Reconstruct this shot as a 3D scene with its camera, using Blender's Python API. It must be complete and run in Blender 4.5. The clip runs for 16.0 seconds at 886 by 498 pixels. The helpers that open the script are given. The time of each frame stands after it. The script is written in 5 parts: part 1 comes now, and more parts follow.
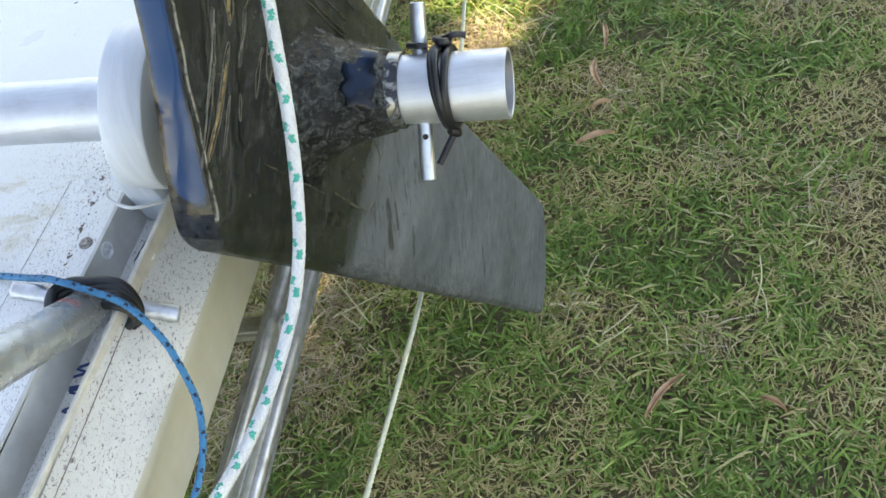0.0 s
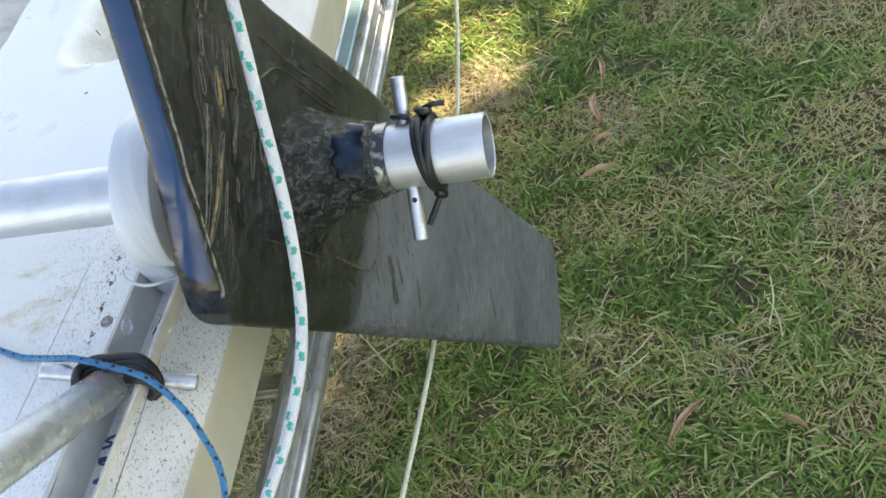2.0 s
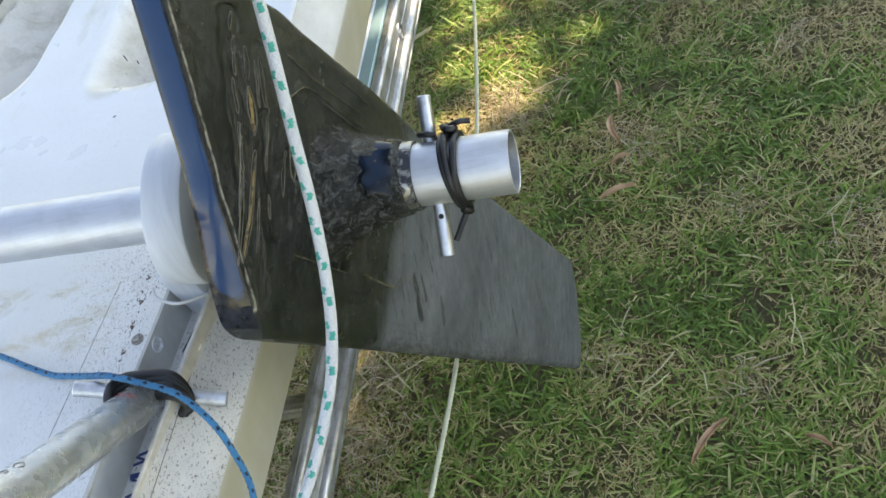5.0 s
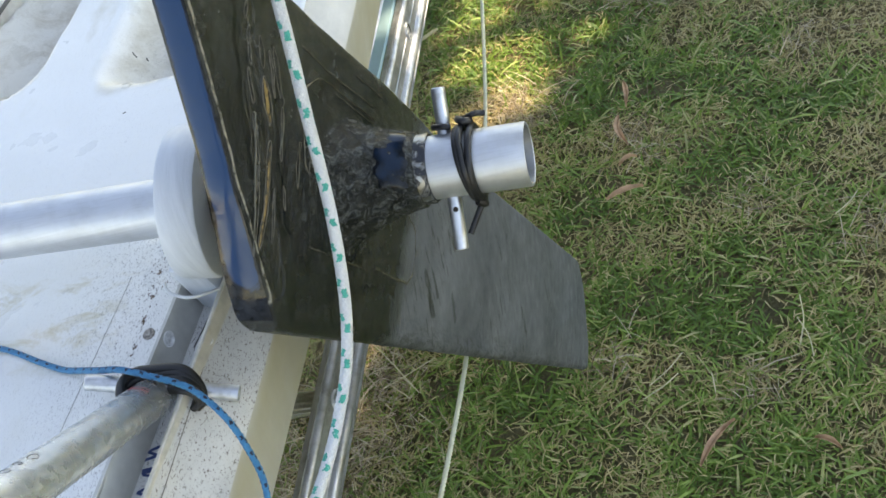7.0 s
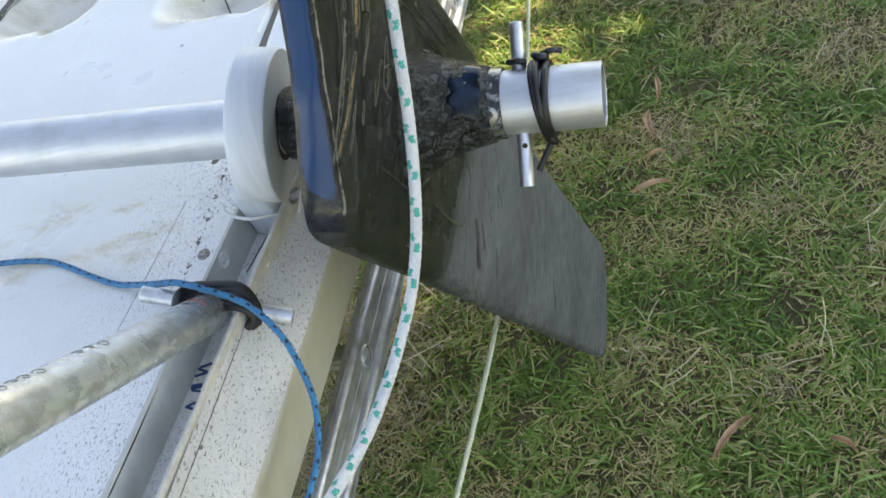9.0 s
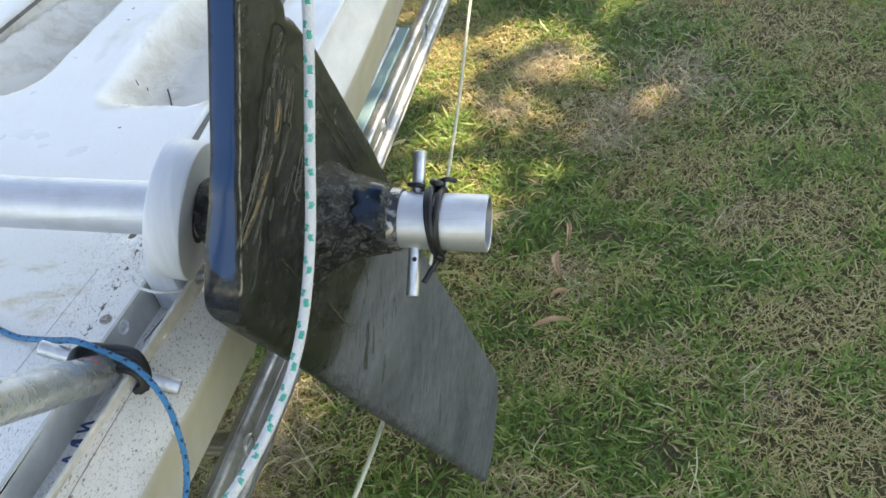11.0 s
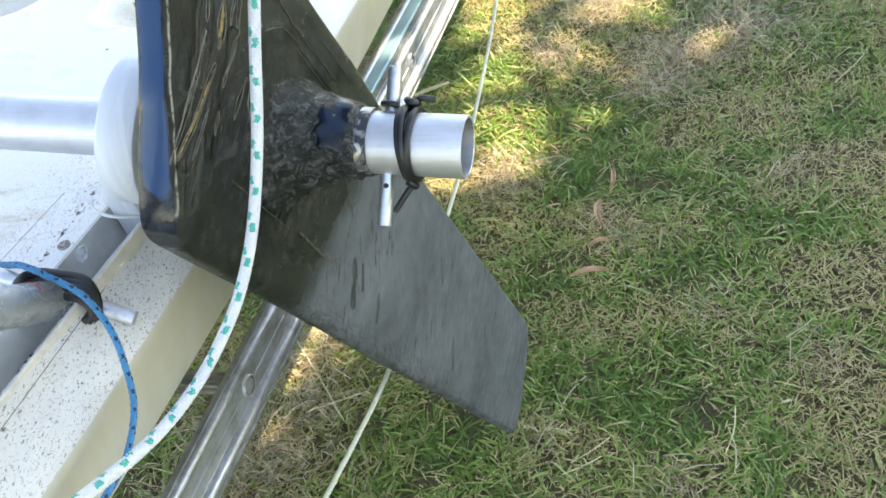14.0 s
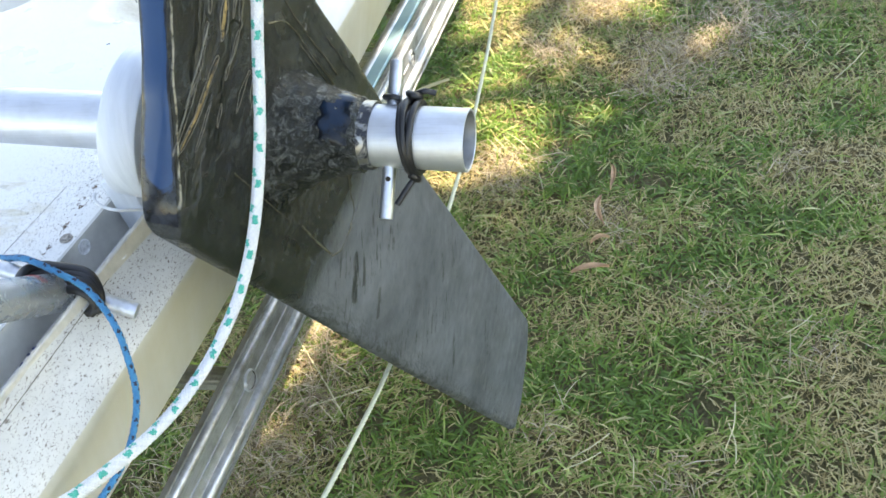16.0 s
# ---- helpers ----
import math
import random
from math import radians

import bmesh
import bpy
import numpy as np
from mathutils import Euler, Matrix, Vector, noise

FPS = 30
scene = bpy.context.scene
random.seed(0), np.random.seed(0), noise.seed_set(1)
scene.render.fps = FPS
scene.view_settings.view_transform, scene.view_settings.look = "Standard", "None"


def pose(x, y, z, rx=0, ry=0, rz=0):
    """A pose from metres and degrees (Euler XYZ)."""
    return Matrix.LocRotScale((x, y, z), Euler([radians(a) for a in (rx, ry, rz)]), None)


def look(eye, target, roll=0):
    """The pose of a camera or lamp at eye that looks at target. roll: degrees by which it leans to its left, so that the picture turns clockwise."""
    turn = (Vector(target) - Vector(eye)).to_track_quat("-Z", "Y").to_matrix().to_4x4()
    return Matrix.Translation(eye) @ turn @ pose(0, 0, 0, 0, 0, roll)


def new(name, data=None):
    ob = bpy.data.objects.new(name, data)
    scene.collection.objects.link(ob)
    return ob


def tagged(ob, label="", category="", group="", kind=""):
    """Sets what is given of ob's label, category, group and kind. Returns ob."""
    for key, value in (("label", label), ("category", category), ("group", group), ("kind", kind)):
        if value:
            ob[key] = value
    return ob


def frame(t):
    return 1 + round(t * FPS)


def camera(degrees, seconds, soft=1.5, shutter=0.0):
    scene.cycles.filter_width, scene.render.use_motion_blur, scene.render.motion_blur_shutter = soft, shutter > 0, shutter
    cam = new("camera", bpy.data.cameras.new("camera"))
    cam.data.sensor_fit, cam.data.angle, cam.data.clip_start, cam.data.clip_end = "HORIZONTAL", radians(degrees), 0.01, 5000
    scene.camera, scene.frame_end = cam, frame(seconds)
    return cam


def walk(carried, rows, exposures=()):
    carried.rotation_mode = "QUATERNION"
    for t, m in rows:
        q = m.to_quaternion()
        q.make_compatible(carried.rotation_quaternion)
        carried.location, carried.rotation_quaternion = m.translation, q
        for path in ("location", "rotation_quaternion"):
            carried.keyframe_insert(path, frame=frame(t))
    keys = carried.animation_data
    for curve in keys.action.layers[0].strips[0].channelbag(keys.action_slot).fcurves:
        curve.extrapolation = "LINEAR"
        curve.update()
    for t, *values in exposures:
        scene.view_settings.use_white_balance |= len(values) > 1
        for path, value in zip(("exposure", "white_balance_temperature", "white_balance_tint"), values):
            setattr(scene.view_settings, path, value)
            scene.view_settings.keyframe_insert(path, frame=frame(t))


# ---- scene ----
cam = camera(51.7, 16.0, soft=1.6)
PATH = [
    (0, (0.006, 0.007, 1.567), (-0.551, 1.065, -0.036), -28.0),
    (0.5, (0.037, 0.012, 1.579), (-0.54, 1.104, 0.006), -30.8),
    (1, (0.033, 0.003, 1.579), (-0.548, 1.104, 0.013), -31.3),
    (1.5, (0.035, 0.003, 1.586), (-0.55, 1.108, 0.025), -31.6),
    (2, (0.038, -0.002, 1.597), (-0.558, 1.122, 0.054), -32.4),
    (2.5, (0.036, -0.01, 1.6), (-0.565, 1.124, 0.066), -32.6),
    (3, (0.035, -0.011, 1.602), (-0.572, 1.127, 0.074), -32.8),
    (3.5, (0.034, -0.012, 1.603), (-0.577, 1.138, 0.085), -32.9),
    (4, (0.033, -0.01, 1.602), (-0.581, 1.146, 0.09), -32.9),
    (6.5, (0.025, -0.014, 1.602), (-0.597, 1.16, 0.107), -32.8),
    (7, (0.021, -0.015, 1.597), (-0.601, 1.159, 0.102), -32.8),
    (7.5, (0.013, -0.026, 1.584), (-0.607, 1.147, 0.087), -32.6),
    (8, (-0.01, -0.073, 1.57), (-0.641, 1.107, 0.084), -30.4),
    (8.2, (-0.008, -0.054, 1.56), (-0.641, 1.122, 0.072), -29.9),
    (10.3, (-0.069, -0.085, 1.64), (-0.539, 1.175, 0.16), -20.4),
    (10.5, (-0.054, -0.111, 1.642), (-0.475, 1.231, 0.22), -16.0),
    (11, (0.014, -0.107, 1.619), (-0.425, 1.29, 0.257), -13.6),
    (11.5, (0.068, -0.069, 1.587), (-0.469, 1.3, 0.231), -15.2),
    (12, (0.064, -0.073, 1.557), (-0.515, 1.254, 0.177), -16.8),
    (12.5, (0.061, -0.068, 1.545), (-0.526, 1.235, 0.146), -16.9),
    (13, (0.069, -0.044, 1.553), (-0.511, 1.26, 0.151), -17.0),
    (13.5, (0.065, -0.057, 1.549), (-0.514, 1.248, 0.147), -16.9),
    (14, (0.062, -0.065, 1.549), (-0.514, 1.236, 0.143), -16.9),
    (14.5, (0.063, -0.062, 1.549), (-0.514, 1.238, 0.143), -16.9),
    (15, (0.062, -0.064, 1.548), (-0.515, 1.237, 0.142), -16.9),
    (15.5, (0.06, -0.064, 1.544), (-0.515, 1.236, 0.137), -16.9),
    (16, (0.061, -0.069, 1.548), (-0.514, 1.229, 0.139), -16.9),
]
EXPOSURE = [(0.0, 2.53, 10700, 14), (1.0, 2.56, 10700, 14), (2.5, 2.38, 10700, 14), (4.0, 2.27, 10700, 14), (7.0, 2.22, 10700, 14), (8.0, 2.26, 10700, 14), (10.5, 2.17, 10600, 14), (11.0, 2.22, 10500, 14), (11.5, 2.23, 10350, 14), (12.0, 2.40, 10200, 13), (12.5, 2.54, 10000, 13), (14.0, 2.74, 10000, 13), (16.0, 2.76, 10000, 13)]
walk(cam, [(t, look(eye, target, roll)) for t, eye, target, roll in PATH], EXPOSURE)
# ---- daylight: clear sky, sun held off by a garden tree ----
SUN_EL, SUN_AZ = 50.0, 38.0          # azimuth counted from +x towards +y
sun_way = Vector((math.cos(radians(SUN_AZ)) * math.cos(radians(SUN_EL)), math.sin(radians(SUN_AZ)) * math.cos(radians(SUN_EL)), math.sin(radians(SUN_EL))))
world = bpy.data.worlds.new("sky")
scene.world = world
world.use_nodes = True
wt = world.node_tree
sky = wt.nodes.new("ShaderNodeTexSky")
sky.sky_type = "NISHITA"
sky.sun_disc = False
sky.sun_elevation = radians(SUN_EL)
sky.sun_rotation = radians(90.0 - SUN_AZ)
sky.altitude, sky.air_density, sky.dust_density, sky.ozone_density = 1200.0, 0.9, 0.15, 2.0
wt.links.new(sky.outputs[0], wt.nodes["Background"].inputs[0])
wt.nodes["Background"].inputs[1].default_value = 0.13
sun_data = bpy.data.lights.new("sun", "SUN")
sun_data.energy, sun_data.angle, sun_data.color = 2.6, radians(0.53), (0.95, 0.98, 1.0)
sun = new("sun", sun_data)
sun.matrix_world = look(sun_way * 30, (0, 0, 0))


# ---- materials ----
class Nodes:
    """A small builder of node materials."""

    def __init__(self, name, rough=0.5, metal=0.0, spec=0.5):
        self.mat = bpy.data.materials.new(name)
        self.mat.use_nodes = True
        self.t = self.mat.node_tree
        self.b = self.t.nodes["Principled BSDF"]
        self.b.inputs["Roughness"].default_value = rough
        self.b.inputs["Metallic"].default_value = metal
        self.b.inputs["Specular IOR Level"].default_value = spec
        self.co = self.t.nodes.new("ShaderNodeTexCoord")

    def put(self, node, key, value):
        if hasattr(value, "node"):
            self.t.links.new(value, node.inputs[key])
        elif value is not None:
            node.inputs[key].default_value = value

    def coords(self, scale=(1, 1, 1), kind="Object", turn=(0, 0, 0)):
        m = self.t.nodes.new("ShaderNodeMapping")
        self.t.links.new(self.co.outputs[kind], m.inputs[0])
        m.inputs["Scale"].default_value = scale
        m.inputs["Rotation"].default_value = [radians(a) for a in turn]
        return m.outputs[0]

    def stretched(self, turn, scale):
        """Object coordinates turned about z, then stretched."""
        m = self.t.nodes.new("ShaderNodeMapping")
        self.t.links.new(self.coords(turn=(0, 0, turn)), m.inputs[0])
        m.inputs["Scale"].default_value = scale
        return m.outputs[0]

    def noise(self, scale, detail=4.0, rough=0.55, co=None, bend=0.0):
        n = self.t.nodes.new("ShaderNodeTexNoise")
        self.put(n, "Vector", co or self.coords())
        self.put(n, "Scale", scale)
        self.put(n, "Detail", detail)
        self.put(n, "Roughness", rough)
        self.put(n, "Distortion", bend)
        return n.outputs[0]

    def voronoi(self, scale, co=None, feature="F1", out=0):
        n = self.t.nodes.new("ShaderNodeTexVoronoi")
        n.feature = feature
        self.put(n, "Vector", co or self.coords())
        self.put(n, "Scale", scale)
        return n.outputs[out]

    def ramp(self, value, *stops):
        n = self.t.nodes.new("ShaderNodeValToRGB")
        self.put(n, 0, value)
        e = n.color_ramp.elements
        while len(e) < len(stops):
            e.new(0.5)
        for el, (at, c) in zip(e, stops):
            el.position = at
            el.color = (c, c, c, 1) if isinstance(c, (int, float)) else (*c, 1)
        return n.outputs[0]

    def math(self, op, a, b=0.5):
        n = self.t.nodes.new("ShaderNodeMath")
        n.operation = op
        self.put(n, 0, a)
        self.put(n, 1, b)
        return n.outputs[0]

    def mix(self, f, a, b, mode="MIX"):
        n = self.t.nodes.new("ShaderNodeMix")
        n.data_type, n.blend_type = "RGBA", mode
        self.put(n, 0, f)
        for key, c in ((6, a), (7, b)):
            self.put(n, key, (*c, 1) if isinstance(c, tuple) else c)
        return n.outputs[2]

    def attr(self, name):
        n = self.t.nodes.new("ShaderNodeAttribute")
        n.attribute_name = name
        return n.outputs["Fac"]

    def axis(self, i, co=None):
        n = self.t.nodes.new("ShaderNodeSeparateXYZ")
        self.put(n, 0, co or self.co.outputs["Object"])
        return n.outputs[i]

    def random(self):
        return self.t.nodes.new("ShaderNodeNewGeometry").outputs["Random Per Island"]

    def colour(self, c):
        self.put(self.b, "Base Color", (*c, 1) if isinstance(c, tuple) else c)
        return self

    def rough(self, r):
        self.put(self.b, "Roughness", r)
        return self

    def bump(self, height, depth=0.001, strength=1.0):
        n = self.t.nodes.new("ShaderNodeBump")
        old = self.b.inputs["Normal"].links
        if old:
            self.put(n, "Normal", old[0].from_socket)
        self.put(n, "Height", height)
        self.put(n, "Distance", depth)
        self.put(n, "Strength", strength)
        self.put(self.b, "Normal", n.outputs[0])
        return self


def gelcoat():
    k = Nodes("white_gelcoat", 0.3)
    big = k.noise(3.0, 5, 0.6)
    base = k.mix(k.ramp(big, (0.35, 0.0), (0.75, 1.0)), (0.815, 0.805, 0.775), (0.74, 0.73, 0.695))
    # yellow-brown water stains and grime in soft blots
    stain = k.math("MULTIPLY", k.ramp(k.noise(9.0, 4, 0.6, k.coords((1.6, 0.7, 1))), (0.56, 0.0), (0.72, 1.0)), k.ramp(k.noise(2.2, 2), (0.44, 0.0), (0.6, 1.0)))
    base = k.mix(k.math("MULTIPLY", stain, 0.55), base, (0.52, 0.45, 0.30))
    yellow = k.math("MULTIPLY", k.attr("stain"), k.ramp(k.noise(24.0, 6, 0.7, k.coords((0.8, 1.5, 1.0), turn=(0, 0, 0)), 0.4), (0.50, 0.0), (0.64, 1.0)))
    base = k.mix(k.math("MULTIPLY", yellow, 0.62), base, (0.53, 0.44, 0.25))
    base = k.mix(k.math("MULTIPLY", k.attr("well"), 0.65), base, (0.62, 0.555, 0.45))
    smear = k.math("MULTIPLY", k.attr("well"), k.ramp(k.noise(16.0, 7, 0.75, bend=0.5), (0.46, 0.0), (0.70, 1.0)))
    base = k.mix(k.math("MULTIPLY", smear, 0.7), base, (0.40, 0.32, 0.21))
    base = k.mix(k.math("MULTIPLY", k.attr("cream"), k.ramp(k.noise(40.0, 5, 0.7), (0.3, 0.3), (0.65, 0.75))), base, (0.60, 0.56, 0.47))
    # scattered specks of dirt, thick in some zones
    zone = k.ramp(k.noise(9.0, 4, 0.65), (0.30, 0.1), (0.52, 1.0))
    # grey put into the colour for dirt and for the gunwale's shade
    dirt_shade = k.math("MULTIPLY", k.attr("dirt_shade"), k.ramp(k.noise(12.0, 6, 0.7, k.coords((1.5, 0.6, 1.0))), (0.32, 0.42), (0.62, 0.95)))
    base = k.mix(k.math("MULTIPLY", dirt_shade, 0.9), base, (0.43, 0.435, 0.43))
    fine = k.noise(580.0, 4, 0.7, k.coords((1.6, 0.6, 1.0), turn=(0, 0, 25)), 0.8)
    large = k.noise(290.0, 5, 0.7, k.coords((1.8, 0.6, 1.4), turn=(10, 0, -25)), 0.4)
    dash = k.math("MAXIMUM", k.ramp(fine, (0.585, 0.0), (0.61, 1.0)), k.ramp(large, (0.640, 0.0), (0.660, 1.0)))
    speck = k.math("MULTIPLY", dash, zone)
    speck = k.math("MULTIPLY", speck, k.ramp(k.attr("grime"), (0.0, 0.0), (1.0, 1.0)))
    base = k.mix(k.math("MULTIPLY", speck, 0.9), base, (0.075, 0.042, 0.03))
    k.colour(base).rough(k.ramp(k.noise(14.0, 4), (0.3, 0.24), (0.7, 0.48)))
    return k.bump(k.noise(5.0, 2), 0.003).bump(k.noise(60.0, 3), 0.0003).mat


def topside():
    k = Nodes("aged_ivory_gelcoat", 0.4)
    runs = k.noise(6.0, 5, 0.6, k.coords((1.0, 6.0, 0.6)))
    base = k.mix(k.ramp(runs, (0.3, 0.0), (0.7, 1.0)), (0.53, 0.52, 0.475), (0.46, 0.44, 0.375))
    base = k.mix(k.math("MULTIPLY", k.ramp(k.noise(2.5, 6, 0.7, k.coords((1, 2.5, 1))), (0.5, 0.0), (0.7, 1.0)), 0.6), base, (0.46, 0.42, 0.29))
    rim = k.math("MULTIPLY", k.attr("rim"), k.ramp(k.noise(5.0, 5, 0.65, k.coords((1.0, 0.5, 5.0))), (0.34, 0.15), (0.60, 0.9)))
    base = k.mix(k.math("MULTIPLY", rim, 0.5), base, (0.47, 0.41, 0.25))
    k.colour(base).rough(k.ramp(k.noise(20.0, 3), (0.3, 0.32), (0.7, 0.55)))
    return k.bump(k.noise(8.0, 3), 0.001).mat


def aluminium(name, rough=0.3, value=0.78, streak=(1, 90, 90), grime=0.15, metal=1.0):
    k = Nodes(name, rough, metal)
    lines = k.noise(6.0, 3, 0.6, k.coords(streak))
    blot = k.noise(30.0, 5, 0.65)
    c = k.mix(k.ramp(blot, (0.45, 0.0), (0.75, grime * 2)), (value * 0.97, value, value * 1.04), (value * 0.45, value * 0.44, value * 0.40))
    c = k.mix(k.math("MULTIPLY", k.ramp(lines, (0.5, 0.0), (0.7, 1.0)), grime), c, (value * 0.6, value * 0.6, value * 0.6))
    k.colour(c).rough(k.math("ADD", k.ramp(lines, (0.3, -0.0), (0.7, 0.12)), rough))
    return k.bump(lines, 0.00015).bump(blot, 0.0002).mat


def weathered_tube():
    k = Nodes("weathered_aluminium", 0.3, 0.6)
    blot = k.noise(70.0, 6, 0.72)
    big = k.noise(12.0, 4, 0.6, k.coords((1.0, 1.0, 0.5)))
    c = k.mix(k.ramp(blot, (0.46, 0.0), (0.58, 1.0)), (0.82, 0.83, 0.825), (0.52, 0.54, 0.535))
    c = k.mix(k.ramp(k.noise(210.0, 3, 0.6), (0.63, 0.0), (0.67, 0.8)), c, (0.85, 0.85, 0.82))
    c = k.mix(k.math("MULTIPLY", k.ramp(big, (0.50, 0.0), (0.66, 1.0)), 0.4), c, (0.34, 0.33, 0.28))
    c = k.mix(k.ramp(k.noise(36.0, 2, 0.5), (0.72, 0.0), (0.74, 0.75)), c, (0.16, 0.12, 0.08))
    k.colour(c).rough(k.ramp(blot, (0.4, 0.16), (0.62, 0.36)))
    return k.bump(blot, 0.0002).bump(k.noise(160.0, 4, 0.7), 0.0002).mat


def white_paint():
    k = Nodes("brushed_white_paint", 0.42)
    brush = k.noise(9.0, 4, 0.6, k.coords((14, 1.5, 1.5)))
    c = k.mix(k.ramp(brush, (0.35, 0.0), (0.75, 1.0)), (0.66, 0.69, 0.72), (0.54, 0.57, 0.60))
    k.colour(c)
    return k.bump(brush, 0.0008).bump(k.noise(40.0, 4), 0.0005).mat


def composite():
    """Leeboard laminate: glossy black-green resin near the pivot, sanded grey below; bare wood where the resin has peeled."""
    k = Nodes("leeboard_laminate", 0.2)
    along = k.attr("along")
    edge = k.math("ADD", along, k.math("MULTIPLY", k.math("SUBTRACT", k.noise(22.0, 5, 0.65), 0.5), 0.10))
    sanded = k.ramp(edge, (0.10, 0.0), (0.155, 1.0))
    cloth = k.noise(26.0, 5, 0.65, bend=0.6)
    wet = k.mix(k.ramp(cloth, (0.35, 0.0), (0.75, 1.0)), (0.0040, 0.0062, 0.0056), (0.0115, 0.0160, 0.0135))
    rub_and_glint = k.ramp(k.noise(60.0, 7, 0.8, k.coords((2.4, 1.0, 1.0)), 1.0), (0.47, 0.0), (0.62, 1.0))
    reach = k.t.nodes.new("ShaderNodeVectorMath")
    reach.operation = "LENGTH"
    k.put(reach, 0, k.coords())
    near = k.ramp(reach.outputs["Value"], (0.055, 1.0), (0.12, 0.25))
    # grey rubbing near the pivot, also sky glints painted into the colour
    wet = k.mix(k.math("MULTIPLY", rub_and_glint, k.math("MULTIPLY", near, 0.8)), wet, (0.085, 0.096, 0.091))
    # thin dull film of resin over the wide upper corner
    dull = k.ramp(k.math("ADD", k.axis(1), k.math("MULTIPLY", k.math("SUBTRACT", k.noise(20.0, 5, 0.7), 0.5), 0.10)), (0.005, 0.0), (0.045, 1.0))
    dull = k.math("MULTIPLY", dull, k.ramp(k.noise(48.0, 6, 0.75, k.coords((1.0, 1.8, 1.0)), 1.0), (0.36, 0.25), (0.60, 1.0)))
    wet = k.mix(k.math("MULTIPLY", dull, 0.8), wet, (0.050, 0.056, 0.046))
    grey = k.mix(k.ramp(k.noise(6.0, 6, 0.7), (0.35, 0.0), (0.65, 1.0)), (0.060, 0.068, 0.076), (0.125, 0.137, 0.150))
    # rubbed spots down to the black, drawn out across the blade, thick along its lower edge
    lower = k.ramp(k.math("ADD", k.axis(1), 0.115), (0.0, 1.0), (0.032, 0.0))
    spots = k.math("MAXIMUM", k.ramp(k.noise(7.0, 4, 0.6), (0.49, 0.0), (0.56, 1.0)), lower)
    streaks = k.noise(30.0, 5, 0.7, k.stretched(52.0, (0.9, 4.6, 1.0)), 0.35)
    crust = k.ramp(k.noise(60.0, 6, 0.8, k.stretched(52.0, (0.8, 3.0, 1.0)), 0.5), (0.56, 0.0), (0.61, 1.0))
    scrape = k.math("MULTIPLY", k.ramp(streaks, (0.575, 0.0), (0.60, 1.0)), spots)
    grey = k.mix(k.math("MULTIPLY", scrape, 0.9), grey, (0.014, 0.017, 0.015))
    grey = k.mix(k.math("MULTIPLY", k.math("MULTIPLY", crust, 0.6), k.math("MAXIMUM", spots, 0.25)), grey, (0.030, 0.035, 0.034))
    etched = k.math("MULTIPLY", lower, k.ramp(k.noise(55.0, 6, 0.75, k.stretched(8.0, (1.0, 3.2, 1.0)), 1.2), (0.50, 0.0), (0.545, 1.0)))
    grey = k.mix(k.math("MULTIPLY", etched, 0.85), grey, (0.018, 0.021, 0.019))
    scar = k.math("ADD", k.attr("scar"), k.math("MULTIPLY", k.math("SUBTRACT", k.noise(80.0, 7, 0.8, k.stretched(52.0, (0.8, 3.2, 1.0)), 0.6), 0.5), 3.2))
    grey = k.mix(k.math("MULTIPLY", k.ramp(scar, (0.66, 0.0), (0.80, 1.0)), k.ramp(k.attr("scar"), (0.08, 0.0), (0.35, 0.85))), grey, (0.013, 0.018, 0.014))
    scuff = k.ramp(k.noise(14.0, 6, 0.8, k.stretched(52.0, (0.8, 6.0, 6.0))), (0.56, 0.0), (0.68, 0.3))
    grey = k.mix(scuff, grey, (0.20, 0.22, 0.225))
    c = k.mix(sanded, wet, grey)
    # thin rubbed streaks in the resin over the wood
    peel = k.noise(1.0, 3, 0.55, k.stretched(71.8, (17.0, 82.0, 1.0)), 0.8)
    zone = k.ramp(k.attr("wood"), (0.25, 0.0), (0.5, 1.0))
    c = k.mix(k.math("MULTIPLY", k.math("MULTIPLY", k.ramp(peel, (0.50, 0.0), (0.62, 1.0)), zone), 0.35), c, (0.085, 0.075, 0.05))
    # pale worn line along the seam at the top end
    worn = k.math("ADD", k.attr("seam"), k.math("MULTIPLY", k.math("SUBTRACT", k.noise(70.0, 4, 0.7), 0.5), 0.28))
    worn = k.math("MULTIPLY", k.ramp(worn, (0.10, 0.0), (0.18, 1.0), (0.30, 1.0), (0.40, 0.0)), k.ramp(k.noise(120.0, 5, 0.75), (0.38, 0.0), (0.52, 1.0)))
    c = k.mix(worn, c, (0.36, 0.33, 0.27))
    k.colour(c)
    gloss = k.ramp(k.noise(34.0, 4, 0.6), (0.3, 0.12), (0.75, 0.34))
    r = k.mix(sanded, gloss, k.ramp(k.noise(45.0, 4), (0.3, 0.46), (0.7, 0.66)))
    k.rough(r)
    soft = k.math("SUBTRACT", 1.0, sanded)
    k.bump(k.math("MULTIPLY", cloth, soft), 0.0028).bump(k.math("MULTIPLY", k.noise(70.0, 8, 0.75, bend=1.2), k.math("MULTIPLY", soft, near)), 0.0045).bump(k.math("MULTIPLY", k.noise(70.0, 7, 0.72, bend=1.2), soft), 0.0014).bump(k.math("MULTIPLY", peel, zone), 0.005).bump(k.noise(110.0, 5, 0.7), 0.0003)
    return k.mat


